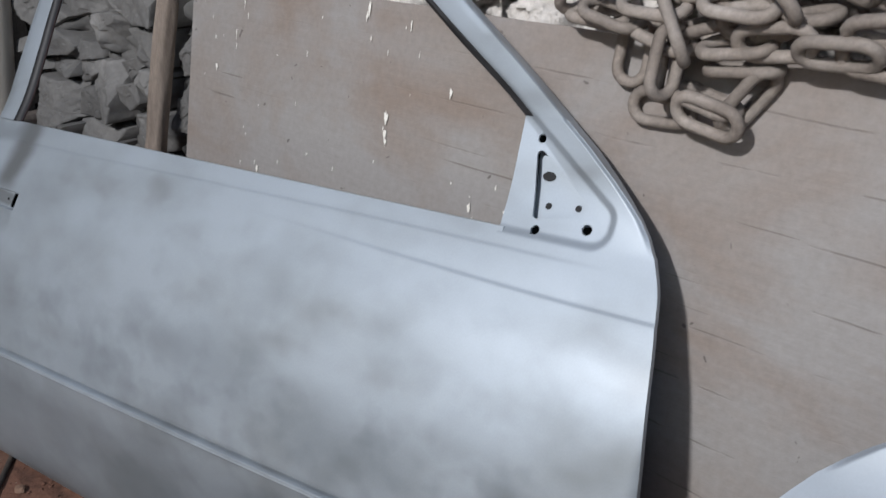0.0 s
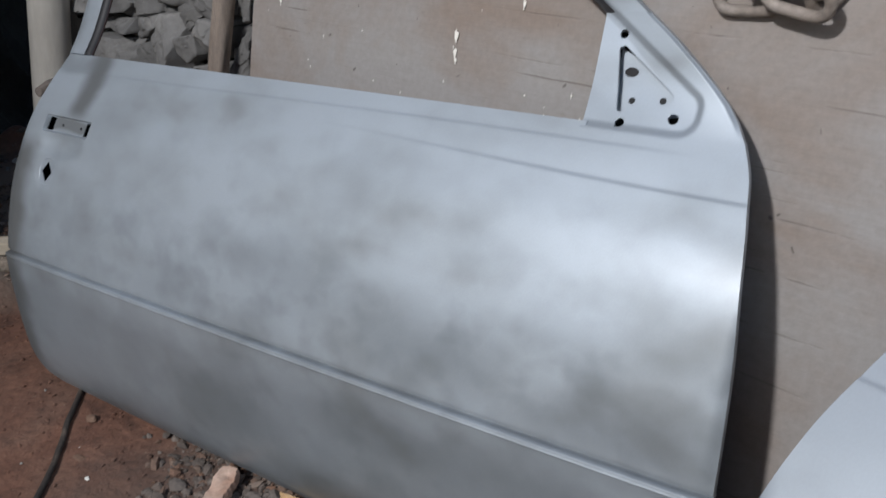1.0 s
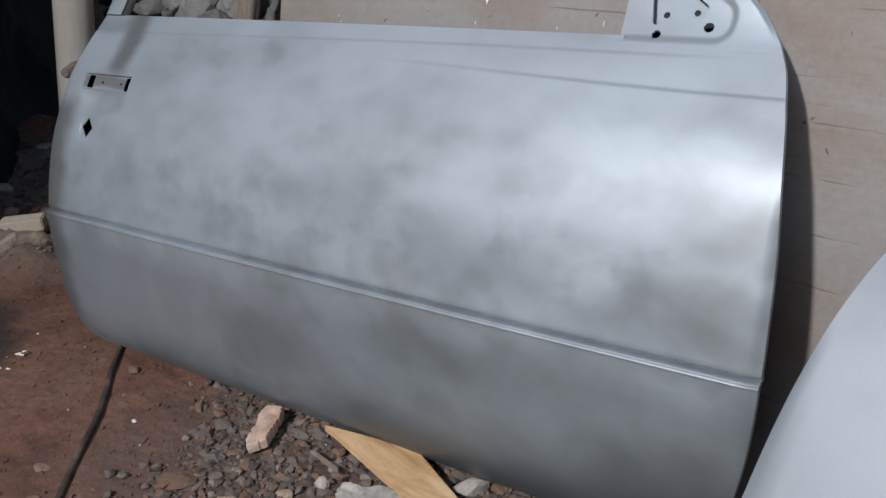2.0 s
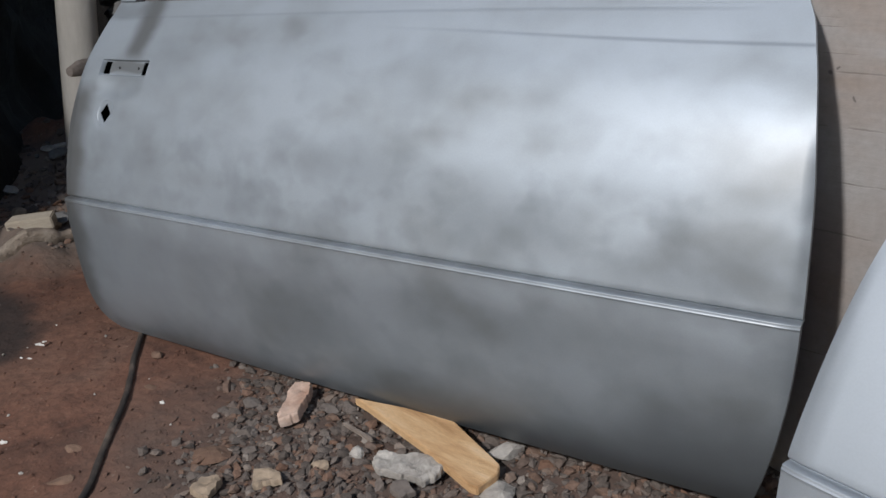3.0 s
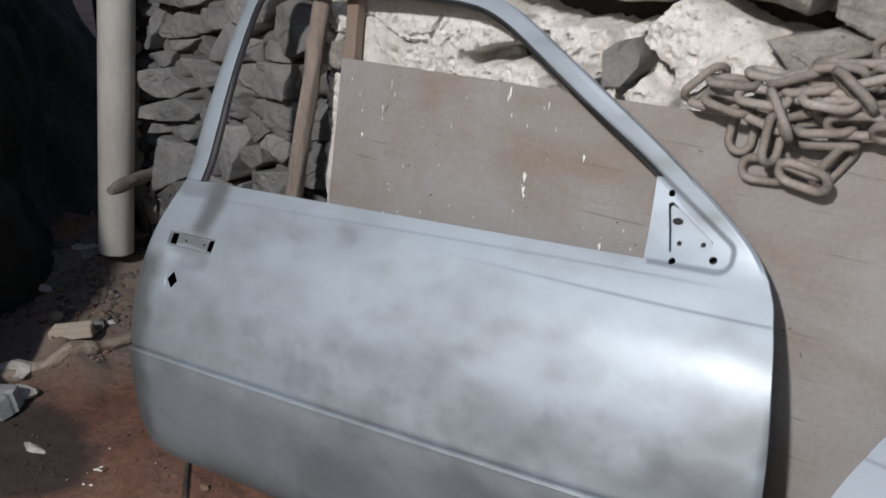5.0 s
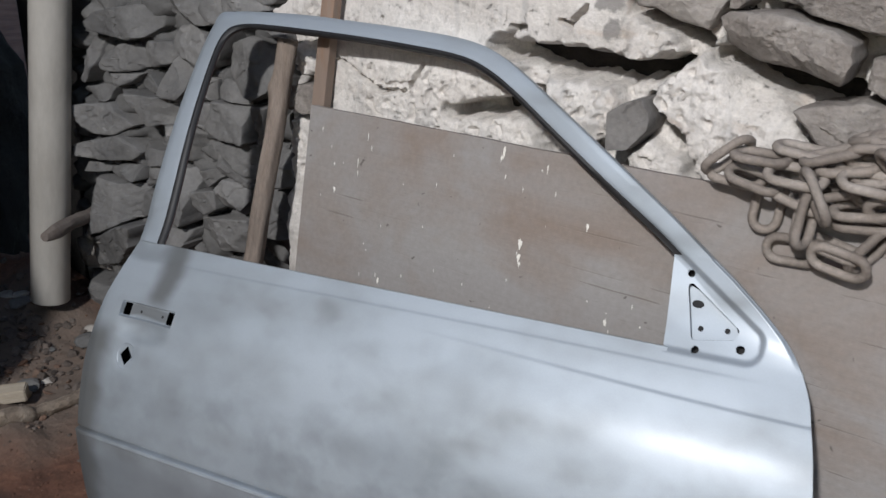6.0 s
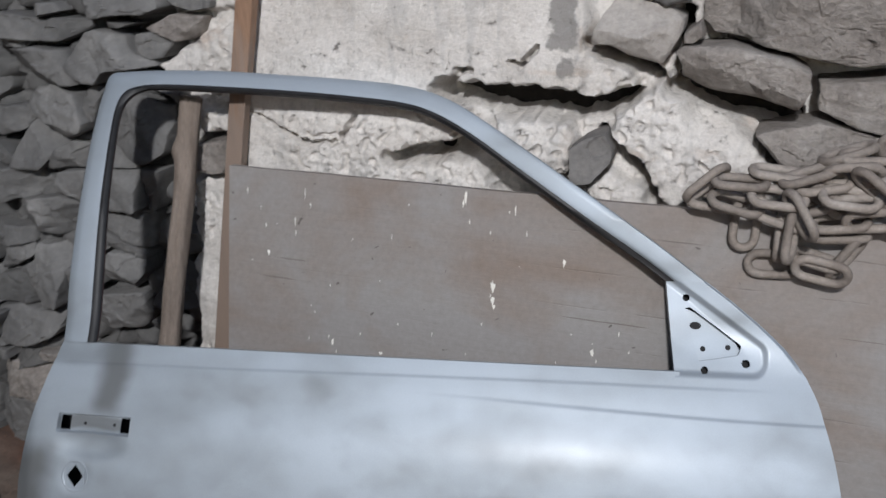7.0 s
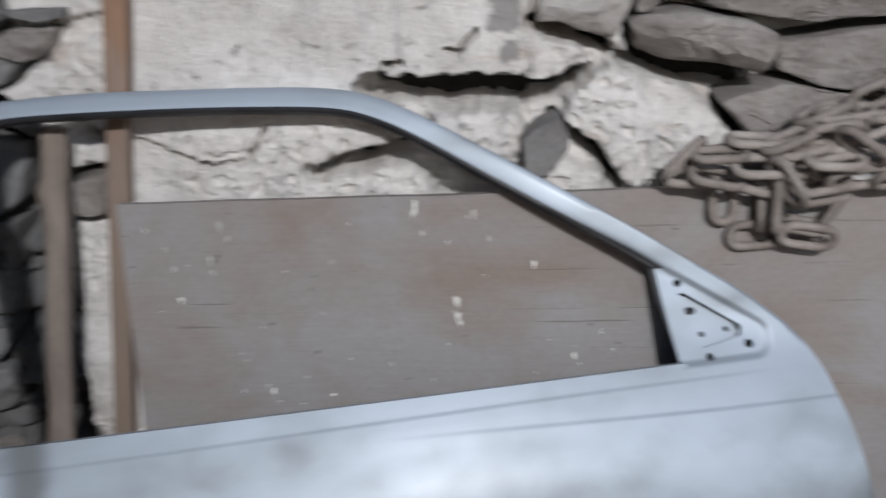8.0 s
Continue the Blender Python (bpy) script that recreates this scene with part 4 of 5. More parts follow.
def car_door(m, paint, mirrored, label):
    door = empty("car_door", m)
    tagged(door, label, "car door", group="stripped car doors")
    across = (lambda u: 1.235 - u) if mirrored else (lambda u: u)

    def put(u, v, w):
        return (across(u), v, w)

    # outer skin with its openings
    us = lines(-.035, 1.165, .022, [-.035, -.030, -.0250, -.0225, -.0215, -.0030, .001, .0095, .0175, .0255, .034, .042, .049, .056, .063, .070, .077, .083, .0890, .1050, .1060, .1085, .114, .120, .995, 1.135])
    vs = lines(.0135, .645, .016, [.0135, .402, .409, .4195, .430, .4405, .451, .458, .4995, .5020, .5030, .5265, .5275, .5300, .645, .020, .027, .034, .2545, .2565, .2575, .2582, .2588, .2594, .2601, .2608, .2615, .2622, .2629, .2637, .2645, .2652, .2659, .2666, .2673, .2679, .2685, .2691, .2697, .2704, .2715, .274, .279, .465, .472, .479, .486, .493, .510, .518, .534,
                                   .570] + [.574 + .002 * k for k in range(31)] + [.638], .0028)
    bm = bmesh.new()
    grid = []
    for v in vs:
        rear = float(np.interp(v, REAR[:, 0], REAR[:, 1]))
        front = float(np.interp(v, FRONT[:, 0], FRONT[:, 1]))
        line = [rear + (us[0] - rear) * s for s in (0, .12, .3, .5, .75)] + us + [us[-1] + (front - us[-1]) * s for s in (.25, .5, .75, .9, 1)]
        grid.append([(bm.verts.new(put(u, v, skin_out(u, v))), u) for u in line])

    def opening(u, v):
        hole = (-.0215 < u < -.003 or .089 < u < .105) and .503 < v < .5265
        return hole or (.001 < u < .034 and .409 < v < .451) or (.995 < u < 1.135 and v > .634)

    for r, (a, b) in enumerate(zip(grid, grid[1:])):
        for i in range(len(a) - 1):
            cu, cv = (a[i][1] + a[i + 1][1] + b[i][1] + b[i + 1][1]) / 4, (vs[r] + vs[r + 1]) / 2
            if not opening(cu, cv):
                q = (a[i][0], a[i + 1][0], b[i + 1][0], b[i][0])
                bm.faces.new(q[::-1] if mirrored else q)
    # diamond hole of the lock
    def at(u, v):
        return min((x for row in grid for x in row), key=lambda x: (x[1] - u) ** 2 + (x[0].co.y - v) ** 2)[0]
    loop = [(u, v) for u, v in ((.001, .409), (.0175, .409), (.034, .409), (.034, .430), (.034, .451), (.0175, .451), (.001, .451), (.001, .430))]
    seam = [at(u, v) for u, v in loop]
    tips = {k: bm.verts.new(put(u, v, skin_out(u, v))) for k, (u, v) in {1: (.0175, .4115), 3: (.0325, .430), 5: (.0175, .4485), 7: (.0025, .430)}.items()}
    for k in (1, 3, 5, 7):
        n = (k + 2) % 8
        for tri in ((seam[k], seam[(k + 1) % 8], tips[k]), (seam[(k + 1) % 8], seam[n], tips[n]), (seam[(k + 1) % 8], tips[n], tips[k])):
            bm.faces.new(tri[::-1] if mirrored else tri)
    edge = [e for e in bm.edges if e.is_boundary]
    g = bmesh.ops.extrude_edge_only(bm, edges=edge)
    for v in (x for x in g["geom"] if isinstance(x, bmesh.types.BMVert)):
        u = across(v.co.x)
        v.co.z -= 0.0015 if -.03 < u < .11 and .40 < v.co.y < .53 else 0.011
    bmesh.ops.recalc_face_normals(bm, faces=bm.faces)
    part("skin", bm, paint, door, sharp=32)

    # inner pressing, coloured near-black to paint in the dark inside
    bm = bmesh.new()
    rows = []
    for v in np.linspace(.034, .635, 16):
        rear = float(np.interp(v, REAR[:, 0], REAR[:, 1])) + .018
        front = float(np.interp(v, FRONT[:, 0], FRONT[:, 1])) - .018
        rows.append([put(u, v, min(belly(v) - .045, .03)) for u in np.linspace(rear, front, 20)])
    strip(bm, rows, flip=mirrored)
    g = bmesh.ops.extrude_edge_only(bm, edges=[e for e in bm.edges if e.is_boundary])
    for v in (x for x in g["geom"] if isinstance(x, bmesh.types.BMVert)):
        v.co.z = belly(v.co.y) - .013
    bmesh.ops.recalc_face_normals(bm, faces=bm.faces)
    part("inner_panel", bm, CAVITY_SHADE, door, "inner pressing coloured near-black for shade")

    # window frame
    outer = hermite([(-.047, .645), (-.060, .75), (-.062, .90), (-.060, 1.04), (-.0575, 1.10), (-.052, 1.134), (-.02, 1.1405), (.06, 1.143), (.17, 1.141), (.30, 1.132), (.41, 1.1235), (.511, 1.112), (.58, 1.094), (.645, 1.06), (.753, .987), (.86, .912), (.96, .841), (1.0365, .7829)], 6)
    inner = hermite([(.012, .645), (.002, .75), (-.008, .88), (-.014, 1.0), (-.0145, 1.06), (-.004, 1.088), (.02, 1.102), (.06, 1.106), (.17, 1.101), (.30, 1.093), (.41, 1.083), (.515, 1.070), (.575, 1.052), (.645, 1.013), (.745, .942), (.845, .872), (.93, .815), (.9753, .7819)], 6)

    def band(name, section, material, text=""):
        bm = bmesh.new()
        rows = []
        for q, lift in section:
            fade = [(1 - (.62 if lift < -.01 and q > .5 else 0) * smooth(.12, -.02, o[0])) for o in outer]
            rows.append([put(o[0] + (i[0] - o[0]) * q, o[1] + (i[1] - o[1]) * q, belly(o[1] + (i[1] - o[1]) * min(q, 1)) + lift * fd + 0.012 * max(0, 1 - q) * smooth(.50, .80, o[0]) - (0.0045 * smooth(.667, .98, q) * smooth(.80, 1.0, o[0]) if q < .97 else 0.0)) for o, i, fd in zip(outer, inner, fade)])
        vs = strip(bm, rows, flip=not mirrored)
        bm.faces.new([r[-1] for r in vs])
        bmesh.ops.recalc_face_normals(bm, faces=bm.faces)
        return part(name, bm, material, door, text, sharp=40)

    frame_part = band("window_frame", [(.06, -.045), (0, -.030), (0, -.005), (.02, -.0015), (.06, .0), (.30, .0008), (.55, .001), (.66, .001), (.72, .0008), (.78, .0006), (.80, -.0012), (.90, -.0012), (.93, -.004), (.95, -.006), (.95, -.03)], paint)
    band("window_seal", [(.76, -.004), (.79, .0008), (.90, .0016), (1.0, -.002), (1.03, -.006), (1.03, -.012)], RUBBER, "black rubber window seal")
    band("glass_channel", [(1.0, -.010), (1.04, -.011), (1.05, -.013), (1.05, -.017), (.6, -.034)], CHANNEL, "dark glass run channel")

    # corner plate for the mirror, with its openings
    tri = [(1.0105, .737), (1.083, .6845), (1.080, .6765), (1.0285, .667)]
    holes = [(1.006, .757, .0056), (1.033, .6485, .0056), (1.095, .660, .0062)]

    def away(u, v, poly):
        """Distance from a convex outline, negative inside it."""
        e, inside = 9.0, True
        for p, q in zip(poly, poly[1:] + poly[:1]):
            ex, ey = q[0] - p[0], q[1] - p[1]
            k = min(max(((u - p[0]) * ex + (v - p[1]) * ey) / (ex * ex + ey * ey), 0), 1)
            e = min(e, math.hypot(u - p[0] - k * ex, v - p[1] - k * ey))
            inside = inside and ex * (v - p[1]) - ey * (u - p[0]) < 0
        return -e if inside else e

    def gap(u, v):
        """Distance to the nearest opening's edge, negative inside it."""
        return min([math.hypot(u - x, v - y) - r for x, y, r in holes] + [away(u, v, tri) - .0055])

    def plate_out(u, v, s):
        inset = smooth(.027, .016, away(u, v, [(.80, .8914), (1.102, .674), (1.102, .664), (.80, .664)]))
        return belly(v) + 0.0003 + 0.0006 * smooth(.63, .66, v) + (0.010 * (1 - ((u - 0.57) / 0.66) ** 2) - 0.006) * smooth(.70, .64, v) + 0.012 * max(0, 1 - s / .040) * smooth(.64, .75, v) - 0.004 * smooth(.004, .0, s) * smooth(.645, .675, v) - 0.0045 * inset

    bm = bmesh.new()
    rows = []
    pitch = .0021
    for v in np.arange(.630, .7841, pitch):
        hi = float(np.interp(v, (.630, .645, .665, .683, .701, .722, .754, .784), (1.1875, 1.1805, 1.168, 1.154, 1.136, 1.113, 1.075, 1.035)))
        lo = float(np.interp(v, (.630, .784), (.989, .975)))
        row = []
        for s in np.linspace(0, 1, 90):
            u, w = lo + (hi - lo) * s, v
            for _ in range(2):
                d = gap(u, w)
                if 0 < s < 1 and abs(d) < .62 * pitch:
                    gu, gv = gap(u + 1e-5, w) - d, gap(u, w + 1e-5) - d
                    n = math.hypot(gu, gv) or 1
                    u, w = u - d * gu / n, w - d * gv / n
            row.append((bm.verts.new(put(u, w, plate_out(u, w, .6 * (hi - u)))), u, w))
        rows.append(row)
    for a, b in zip(rows, rows[1:]):
        for i in range(89):
            q = (a[i], a[i + 1], b[i + 1], b[i])
            if gap(sum(x[1] for x in q) / 4, sum(x[2] for x in q) / 4) > 0:
                bm.faces.new([x[0] for x in q])
    for v in [v for v in bm.verts if not v.link_faces]:
        bm.verts.remove(v)
    g = bmesh.ops.extrude_edge_only(bm, edges=[e for e in bm.edges if e.is_boundary])
    for v in (x for x in g["geom"] if isinstance(x, bmesh.types.BMVert)):
        v.co.z -= 0.0035 if gap(across(v.co.x), v.co.y) < .001 else 0.010 + 0.020 * smooth(.67, .76, v.co.y) if v.co.y > .64 else 0.001
    bmesh.ops.recalc_face_normals(bm, faces=bm.faces)
    plate = part("mirror_mount", bm, paint, door, sharp=40)
    bm = bmesh.new()
    strip(bm, [[put(u, v, belly(v) - lift) for u, v, lift in row] for row in (
        [(1.000, .742, .021), (1.009, .700, .021), (1.020, .655, .021)],
        [(1.024, .732, .020), (1.052, .695, .020), (1.060, .656, .020)],
        [(1.081, .692, .020), (1.087, .680, .020), (1.096, .664, .020)])], flip=not mirrored)
    part("mount_bracket", bm, paint, plate)
    # near-black sheet standing in for the shade behind the bracket
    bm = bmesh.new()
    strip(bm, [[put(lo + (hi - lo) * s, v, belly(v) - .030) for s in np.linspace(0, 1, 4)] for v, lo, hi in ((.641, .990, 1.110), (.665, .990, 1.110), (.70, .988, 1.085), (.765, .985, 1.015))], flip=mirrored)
    part("mount_cavity", bm, CAVITY_SHADE, plate, "near-black sheet painting the shade behind the bracket")
    # bolt holes painted in as flat dark discs on the bracket
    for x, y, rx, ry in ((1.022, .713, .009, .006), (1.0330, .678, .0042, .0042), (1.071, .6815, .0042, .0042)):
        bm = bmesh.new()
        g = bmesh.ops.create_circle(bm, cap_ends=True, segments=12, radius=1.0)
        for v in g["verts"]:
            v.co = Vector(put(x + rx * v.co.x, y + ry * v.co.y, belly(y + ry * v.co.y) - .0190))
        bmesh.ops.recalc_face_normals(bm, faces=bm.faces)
        part("bolt_hole", bm, CAVITY_SHADE, plate, "flat dark disc in place of a bolt hole")
    # screw holes of the handle seat, painted in as flat dark discs
    for x in (.024, .078):
        bm = bmesh.new()
        g = bmesh.ops.create_circle(bm, cap_ends=True, segments=10, radius=.0028)
        for v in g["verts"]:
            v.co = Vector(put(x + v.co.x, .515 + v.co.y, skin_out(x, .515) + .0006))
        bmesh.ops.recalc_face_normals(bm, faces=bm.faces)
        part("screw_hole", bm, CAVITY_SHADE, door, "small flat dark disc in place of a screw hole")
    # raised rim round the lock
    bm = bmesh.new()
    ring = [(math.cos(a), math.sin(a)) for a in np.linspace(0, 2 * math.pi, 40, endpoint=False)]
    strip(bm, [[put(.0175 + r * c, .430 + 1.08 * r * k, skin_out(.0175 + r * c, .430 + 1.08 * r * k) + lift) for c, k in ring] for r, lift in ((.0200, -.001), (.0210, .0003), (.0222, .0006), (.0240, .0003), (.0252, -.001))], True)
    bmesh.ops.recalc_face_normals(bm, faces=bm.faces)
    part("lock_surround", bm, paint, door, "raised round rim of the lock")
    return door


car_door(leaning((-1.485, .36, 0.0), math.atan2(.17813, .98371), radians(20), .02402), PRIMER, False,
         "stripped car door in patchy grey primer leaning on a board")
car_door(leaning((-.215, .332, 0.0), -.149, .517, .015), PRIMER_CLEAN, True,
         "second stripped car door in smooth pale primer leaning beside it")


# ---- board behind the doors ----
BOARD_LEAN = math.atan(.185)
board = empty("board", pose(-1.44, .732, 0.0, -math.degrees(BOARD_LEAN), 0, 0))
tagged(board, "weathered grey formwork board with lime splashes, leaning on the wall", "board")
bm = bmesh.new()
top = 0.85 / math.cos(BOARD_LEAN)
rnd = random.Random(3)
xs = np.arange(0, 2.35, 0.03)
face = [[(x, 0.0015 * noise.noise((x * 2, z * 2, 3)), z + (0.004 * noise.noise((x * 5, 0, 1)) if z > 0.8 else 0)) for x in xs] for z in np.linspace(0, top, 24)]
back = [[(x, 0.022, p[2]) for x, p in zip(xs, row)] for row in (face[-1], face[0])]
strip(bm, face + back + [face[0]])
bmesh.ops.remove_doubles(bm, verts=bm.verts, dist=1e-5)
bmesh.ops.holes_fill(bm, edges=[e for e in bm.edges if e.is_boundary])
bmesh.ops.recalc_face_normals(bm, faces=bm.faces)
part("panel", bm, BOARD, board, smooth=False)
bm = bmesh.new()


def drip(x, z, w, h):
    z = z / math.cos(BOARD_LEAN)
    k = 9
    pts = []
    for i in range(k * 2):
        a = i / (k * 2) * 2 * math.pi
        r = 1 + 0.8 * noise.noise((x * 90 + 2.2 * math.cos(a), z * 90 + 2.2 * math.sin(a), 1))
        pts.append(bm.verts.new((x + 1.44 + w * r * math.cos(a) * (1 - 0.4 * (math.sin(a) < 0)), -0.0032, z + h * r * math.sin(a))))
    bm.faces.new(pts)


for x, z, w, h in ((-.894, .680, .0042, .009), (-.893, .657, .0032, .009), (-.890, .645, .0025, .005), (-.954, .833, .0030, .011), (-.958, .822, .002, .008), (-.770, .739, .003, .006), (-1.206, .533, .003, .007), (-1.348, .691, .003, .006),
                   (-1.292, .756, .0012, .010), (-1.290, .735, .001, .006), (-1.355, .742, .001, .005), (-.709, .589, .0035, .006), (-1.105, .527, .004, .003), (-1.272, .81, .001, .009), (-1.26, .79, .001, .005), (-.862, .819, .0015, .008)):
    drip(x, z, w, h)
for _ in range(48):
    drip(rnd.uniform(-1.4, -.62), rnd.uniform(.42, .83), rnd.uniform(.0006, .0012), rnd.uniform(.0015, .005))
bmesh.ops.recalc_face_normals(bm, faces=bm.faces)
drips = part("lime_splash", bm, SPLASH, board, "white lime splashes", smooth=False)
tagged(drips, kind="stuff")

# ---- timber posts ----
bm = bmesh.new()
path = [(-1.653 + 0.120 * z, .768 + 0.160 * z, z) for z in np.linspace(0, .972, 16)]
path = [(x + 0.006 * noise.noise((0, 1, z * 4)) + 0.004 * math.sin(z * 9), y, z) for x, y, z in path]
path = [Vector(p) for p in hermite(path, 10)]
tube(bm, path, 0.0215, 36)
for v in bm.verts:
    mid = min(path, key=lambda q: abs(q.z - v.co.z))
    d = v.co - mid
    ang = math.atan2(d.y, d.x)
    k = 1 + 0.16 * noise.noise((math.cos(ang) * 1.2, math.sin(ang) * 1.2, v.co.z * 9)) + 0.10 * noise.noise((math.cos(ang) * 3, math.sin(ang) * 3, v.co.z * 4 + 5))
    k += 0.05 * noise.noise((math.cos(ang) * 9, math.sin(ang) * 9, v.co.z * 6)) + 0.20 * smooth(.55, .25, v.co.z)
    # a knot near the top, a split down the lower half
    k += 0.50 * math.exp(-((v.co.z - .872) / .020) ** 2) * max(0, -math.cos(ang))
    k -= 0.22 * math.exp(-((ang + 1.2 + 0.5 * noise.noise((v.co.z * 5, 1, 1))) / .14) ** 2) + 0.25 * math.exp(-((ang + 0.75) / .10) ** 2) * smooth(.66, .56, v.co.z)
    v.co = mid + d * k
post = part("round_post", bm, POST_GREY)
tagged(post, "weathered grey round timber post leaning on the wall", "post")

bm = bmesh.new()
path = [(-1.6245 + 0.203 * z, .962 - 0.034 * z, z) for z in np.linspace(0, 1.75, 20)]
rows = []
for x, y, z in path:
    k = 0.0008 * noise.noise((z * 6, 2, 2))
    rows.append([(x + dx + k, y + dy, z) for dx, dy in ((-.0180, -.0105), (-.0165, -.012), (.0165, -.012), (.0180, -.0105), (.0180, .0105), (.0165, .012), (-.0165, .012), (-.0180, .0105))])
vs = strip(bm, rows, True)
bm.faces.new(vs[0][::-1])
bm.faces.new(vs[-1])
bmesh.ops.recalc_face_normals(bm, faces=bm.faces)
post = part("square_post", bm, POST_BROWN, smooth=False)
tagged(post, "brown sawn timber batten standing behind the board", "post")

# ---- plastic pipe and stone stub ----
pipe = empty("drain_pipe", Matrix.Translation((-2.488, .815, 0.125)) @ Vector((.037, .126, 1)).to_track_quat("Z", "Y").to_matrix().to_4x4())
tagged(pipe, "dirty pale plastic drain pipe hanging beside the wall", "pipe")
bm = bmesh.new()
ring = [(math.cos(a), math.sin(a)) for a in np.linspace(0, 2 * math.pi, 32, endpoint=False)]
strip(bm, [[(r * c, r * s, z) for c, s in ring] for r, z in ((.048, 1.7), (.048, .003), (.0495, 0), (.0535, 0), (.055, .002), (.055, 1.7))], True)
bmesh.ops.recalc_face_normals(bm, faces=bm.faces)
part("pipe_wall", bm, PVC, pipe)

bm = bmesh.new()
run = hermite([(-2.348, .752, .376), (-2.362, .80, .379), (-2.40, .87, .377), (-2.45, .97, .368), (-2.49, 1.05, .36)], 5)
tube(bm, run, [.014, .017, .019] + [.021] * (len(run) - 3), 12)
for v in bm.verts:
    v.co += 0.005 * noise.noise_vector(v.co * 30)
stick = part("stick", bm, GRAVEL_DARK, sharp=30)
tagged(stick, "grey stone stub sticking out of the wall", "stick")

# ---- chain ----
chain = empty("chain", pose(-.40, .86, .85))
tagged(chain, "heavy dusty rusted iron chain heaped over the edge of the board", "chain")


def link_mesh():
    bm = bmesh.new()
    half, rad = 0.0205, 0.0176
    path = []
    for k in range(4):
        path.append((-half + 2 * half * k / 3.0, -rad))
    path += [(half + rad * math.sin(a), -rad * math.cos(a)) for a in np.linspace(0, math.pi, 9)[1:-1]]
    for k in range(4):
        path.append((half - 2 * half * k / 3.0, rad))
    path += [(-half - rad * math.sin(a), rad * math.cos(a)) for a in np.linspace(0, math.pi, 9)[1:-1]]
    rows = []
    n = len(path)
    for i, (x, y) in enumerate(path):
        ax, ay = path[i - 1]
        bx, by = path[(i + 1) % n]
        w = Vector((bx - ax, by - ay, 0)).normalized()
        side = Vector((w.y, -w.x, 0))
        rows.append([Vector((x, y, 0)) + 0.0071 * (math.cos(a) * side + math.sin(a) * Vector((0, 0, 1))) for a in np.linspace(0, 2 * math.pi, 9, endpoint=False)])
    strip(bm, rows + [rows[0]], True)
    bmesh.ops.remove_doubles(bm, verts=bm.verts, dist=1e-6)
    bmesh.ops.recalc_face_normals(bm, faces=bm.faces)
    me = bpy.data.meshes.new("link")
    bm.to_mesh(me)
    bm.free()
    me.materials.append(RUST)
    me.shade_smooth()
    return me


LINK = link_mesh()


def link(x, z, angle, tilt, lift=0.0, yaw=0.0):
    """A link on the board's slope at (x, z): angle of its length, tilt about it, height off the board."""
    ob = new("link", LINK)
    ob.parent = chain
    y = .732 + .185 * z - .010 - lift
    m = Matrix.Translation((x, y, z)) @ Matrix.Rotation(-BOARD_LEAN, 4, "X") @ Matrix.Rotation(radians(yaw), 4, "Z") @ Matrix.Rotation(radians(90), 4, "X") @ Matrix.Rotation(radians(angle), 4, "Z") @ Matrix.Rotation(radians(tilt), 4, "X")
    ob.matrix_parent_inverse = Matrix.Identity(4)
    ob.matrix_basis = chain.matrix_basis.inverted() @ m


for row in ((-.550, .905, 45, 70, .030), (-.537, .873, -4, -62, .014), (-.500, .913, 0, -72, .040), (-.503, .881, -12, -58, .040), (-.485, .839, 88, 14, .004), (-.444, .899, -2, -52, .055), (-.411, .879, -58, 66, .066),
            (-.419, .842, 88, 72, .050), (-.439, .864, -16, -60, .030), (-.433, .831, 90, 84, .012), (-.437, .781, 4, 8, .003), (-.369, .788, -9, 28, .032), (-.381, .800, -12, -72, .016), (-.335, .808, 58, 66, .014)):
    link(*row)
for row in ((-.309, .875, 8, 40, .045), (-.353, .863, 9, -62, .030), (-.348, .837, 7, -82, .012), (-.405, .933, 22, -72, .045), (-.447, .927, -4, -74, .024), (-.383, .921, 12, -58, .040), (-.346, .939, 8, 45, .050),
            (-.346, .909, -3, -52, .062), (-.332, .892, 9, 40, .040), (-.353, .963, 22, -78, .020), (-.325, .963, 5, -68, .030), (-.314, .927, -38, 66, .070), (-.296, .947, 20, -60, .050), (-.397, .878, 20, -70, .022),
            (-.371, .895, -30, 60, .030), (-.296, .899, 10, -70, .030)):
    link(*row)
for row in ((-.261, .940, -20, 60, .045), (-.246, .872, 4, 55, .045), (-.231, .965, 12, 40, .03), (-.216, .930, -15, 65, .05), (-.208, .872, -2, 25, .035), (-.201, .900, 10, 60, .055),
            (-.181, .950, 25, 35, .035), (-.171, .875, 3, 65, .03), (-.166, .910, -30, 30, .05), (-.136, .880, -5, 25, .028), (-.131, .925, 15, 60, .04), (-.101, .885, 5, 60, .02), (-.096, .920, -20, 30, .03), (-.066, .880, 0, 25, .02), (-.276, .985, 20, 30, .02), (-.196, .985, -10, 60, .02)):
    link(*row)

# ---- cable ----
bm = bmesh.new()
run = hermite([(-1.62, .52, .012), (-1.50, .425, .010), (-1.461, .392, .012), (-1.352, .315, .010), (-1.239, .234, .012), (-1.14, .150, .010), (-1.06, .072, .011), (-.98, -.06, .010), (-.93, -.25, .010)], 6)
tube(bm, [(x, y, rise(x, y) + .0045) for x, y, z in run], 0.0056, 8)
cable = part("cable", bm, CABLE)
tagged(cable, "black rubber cable lying across the soil", "cable")


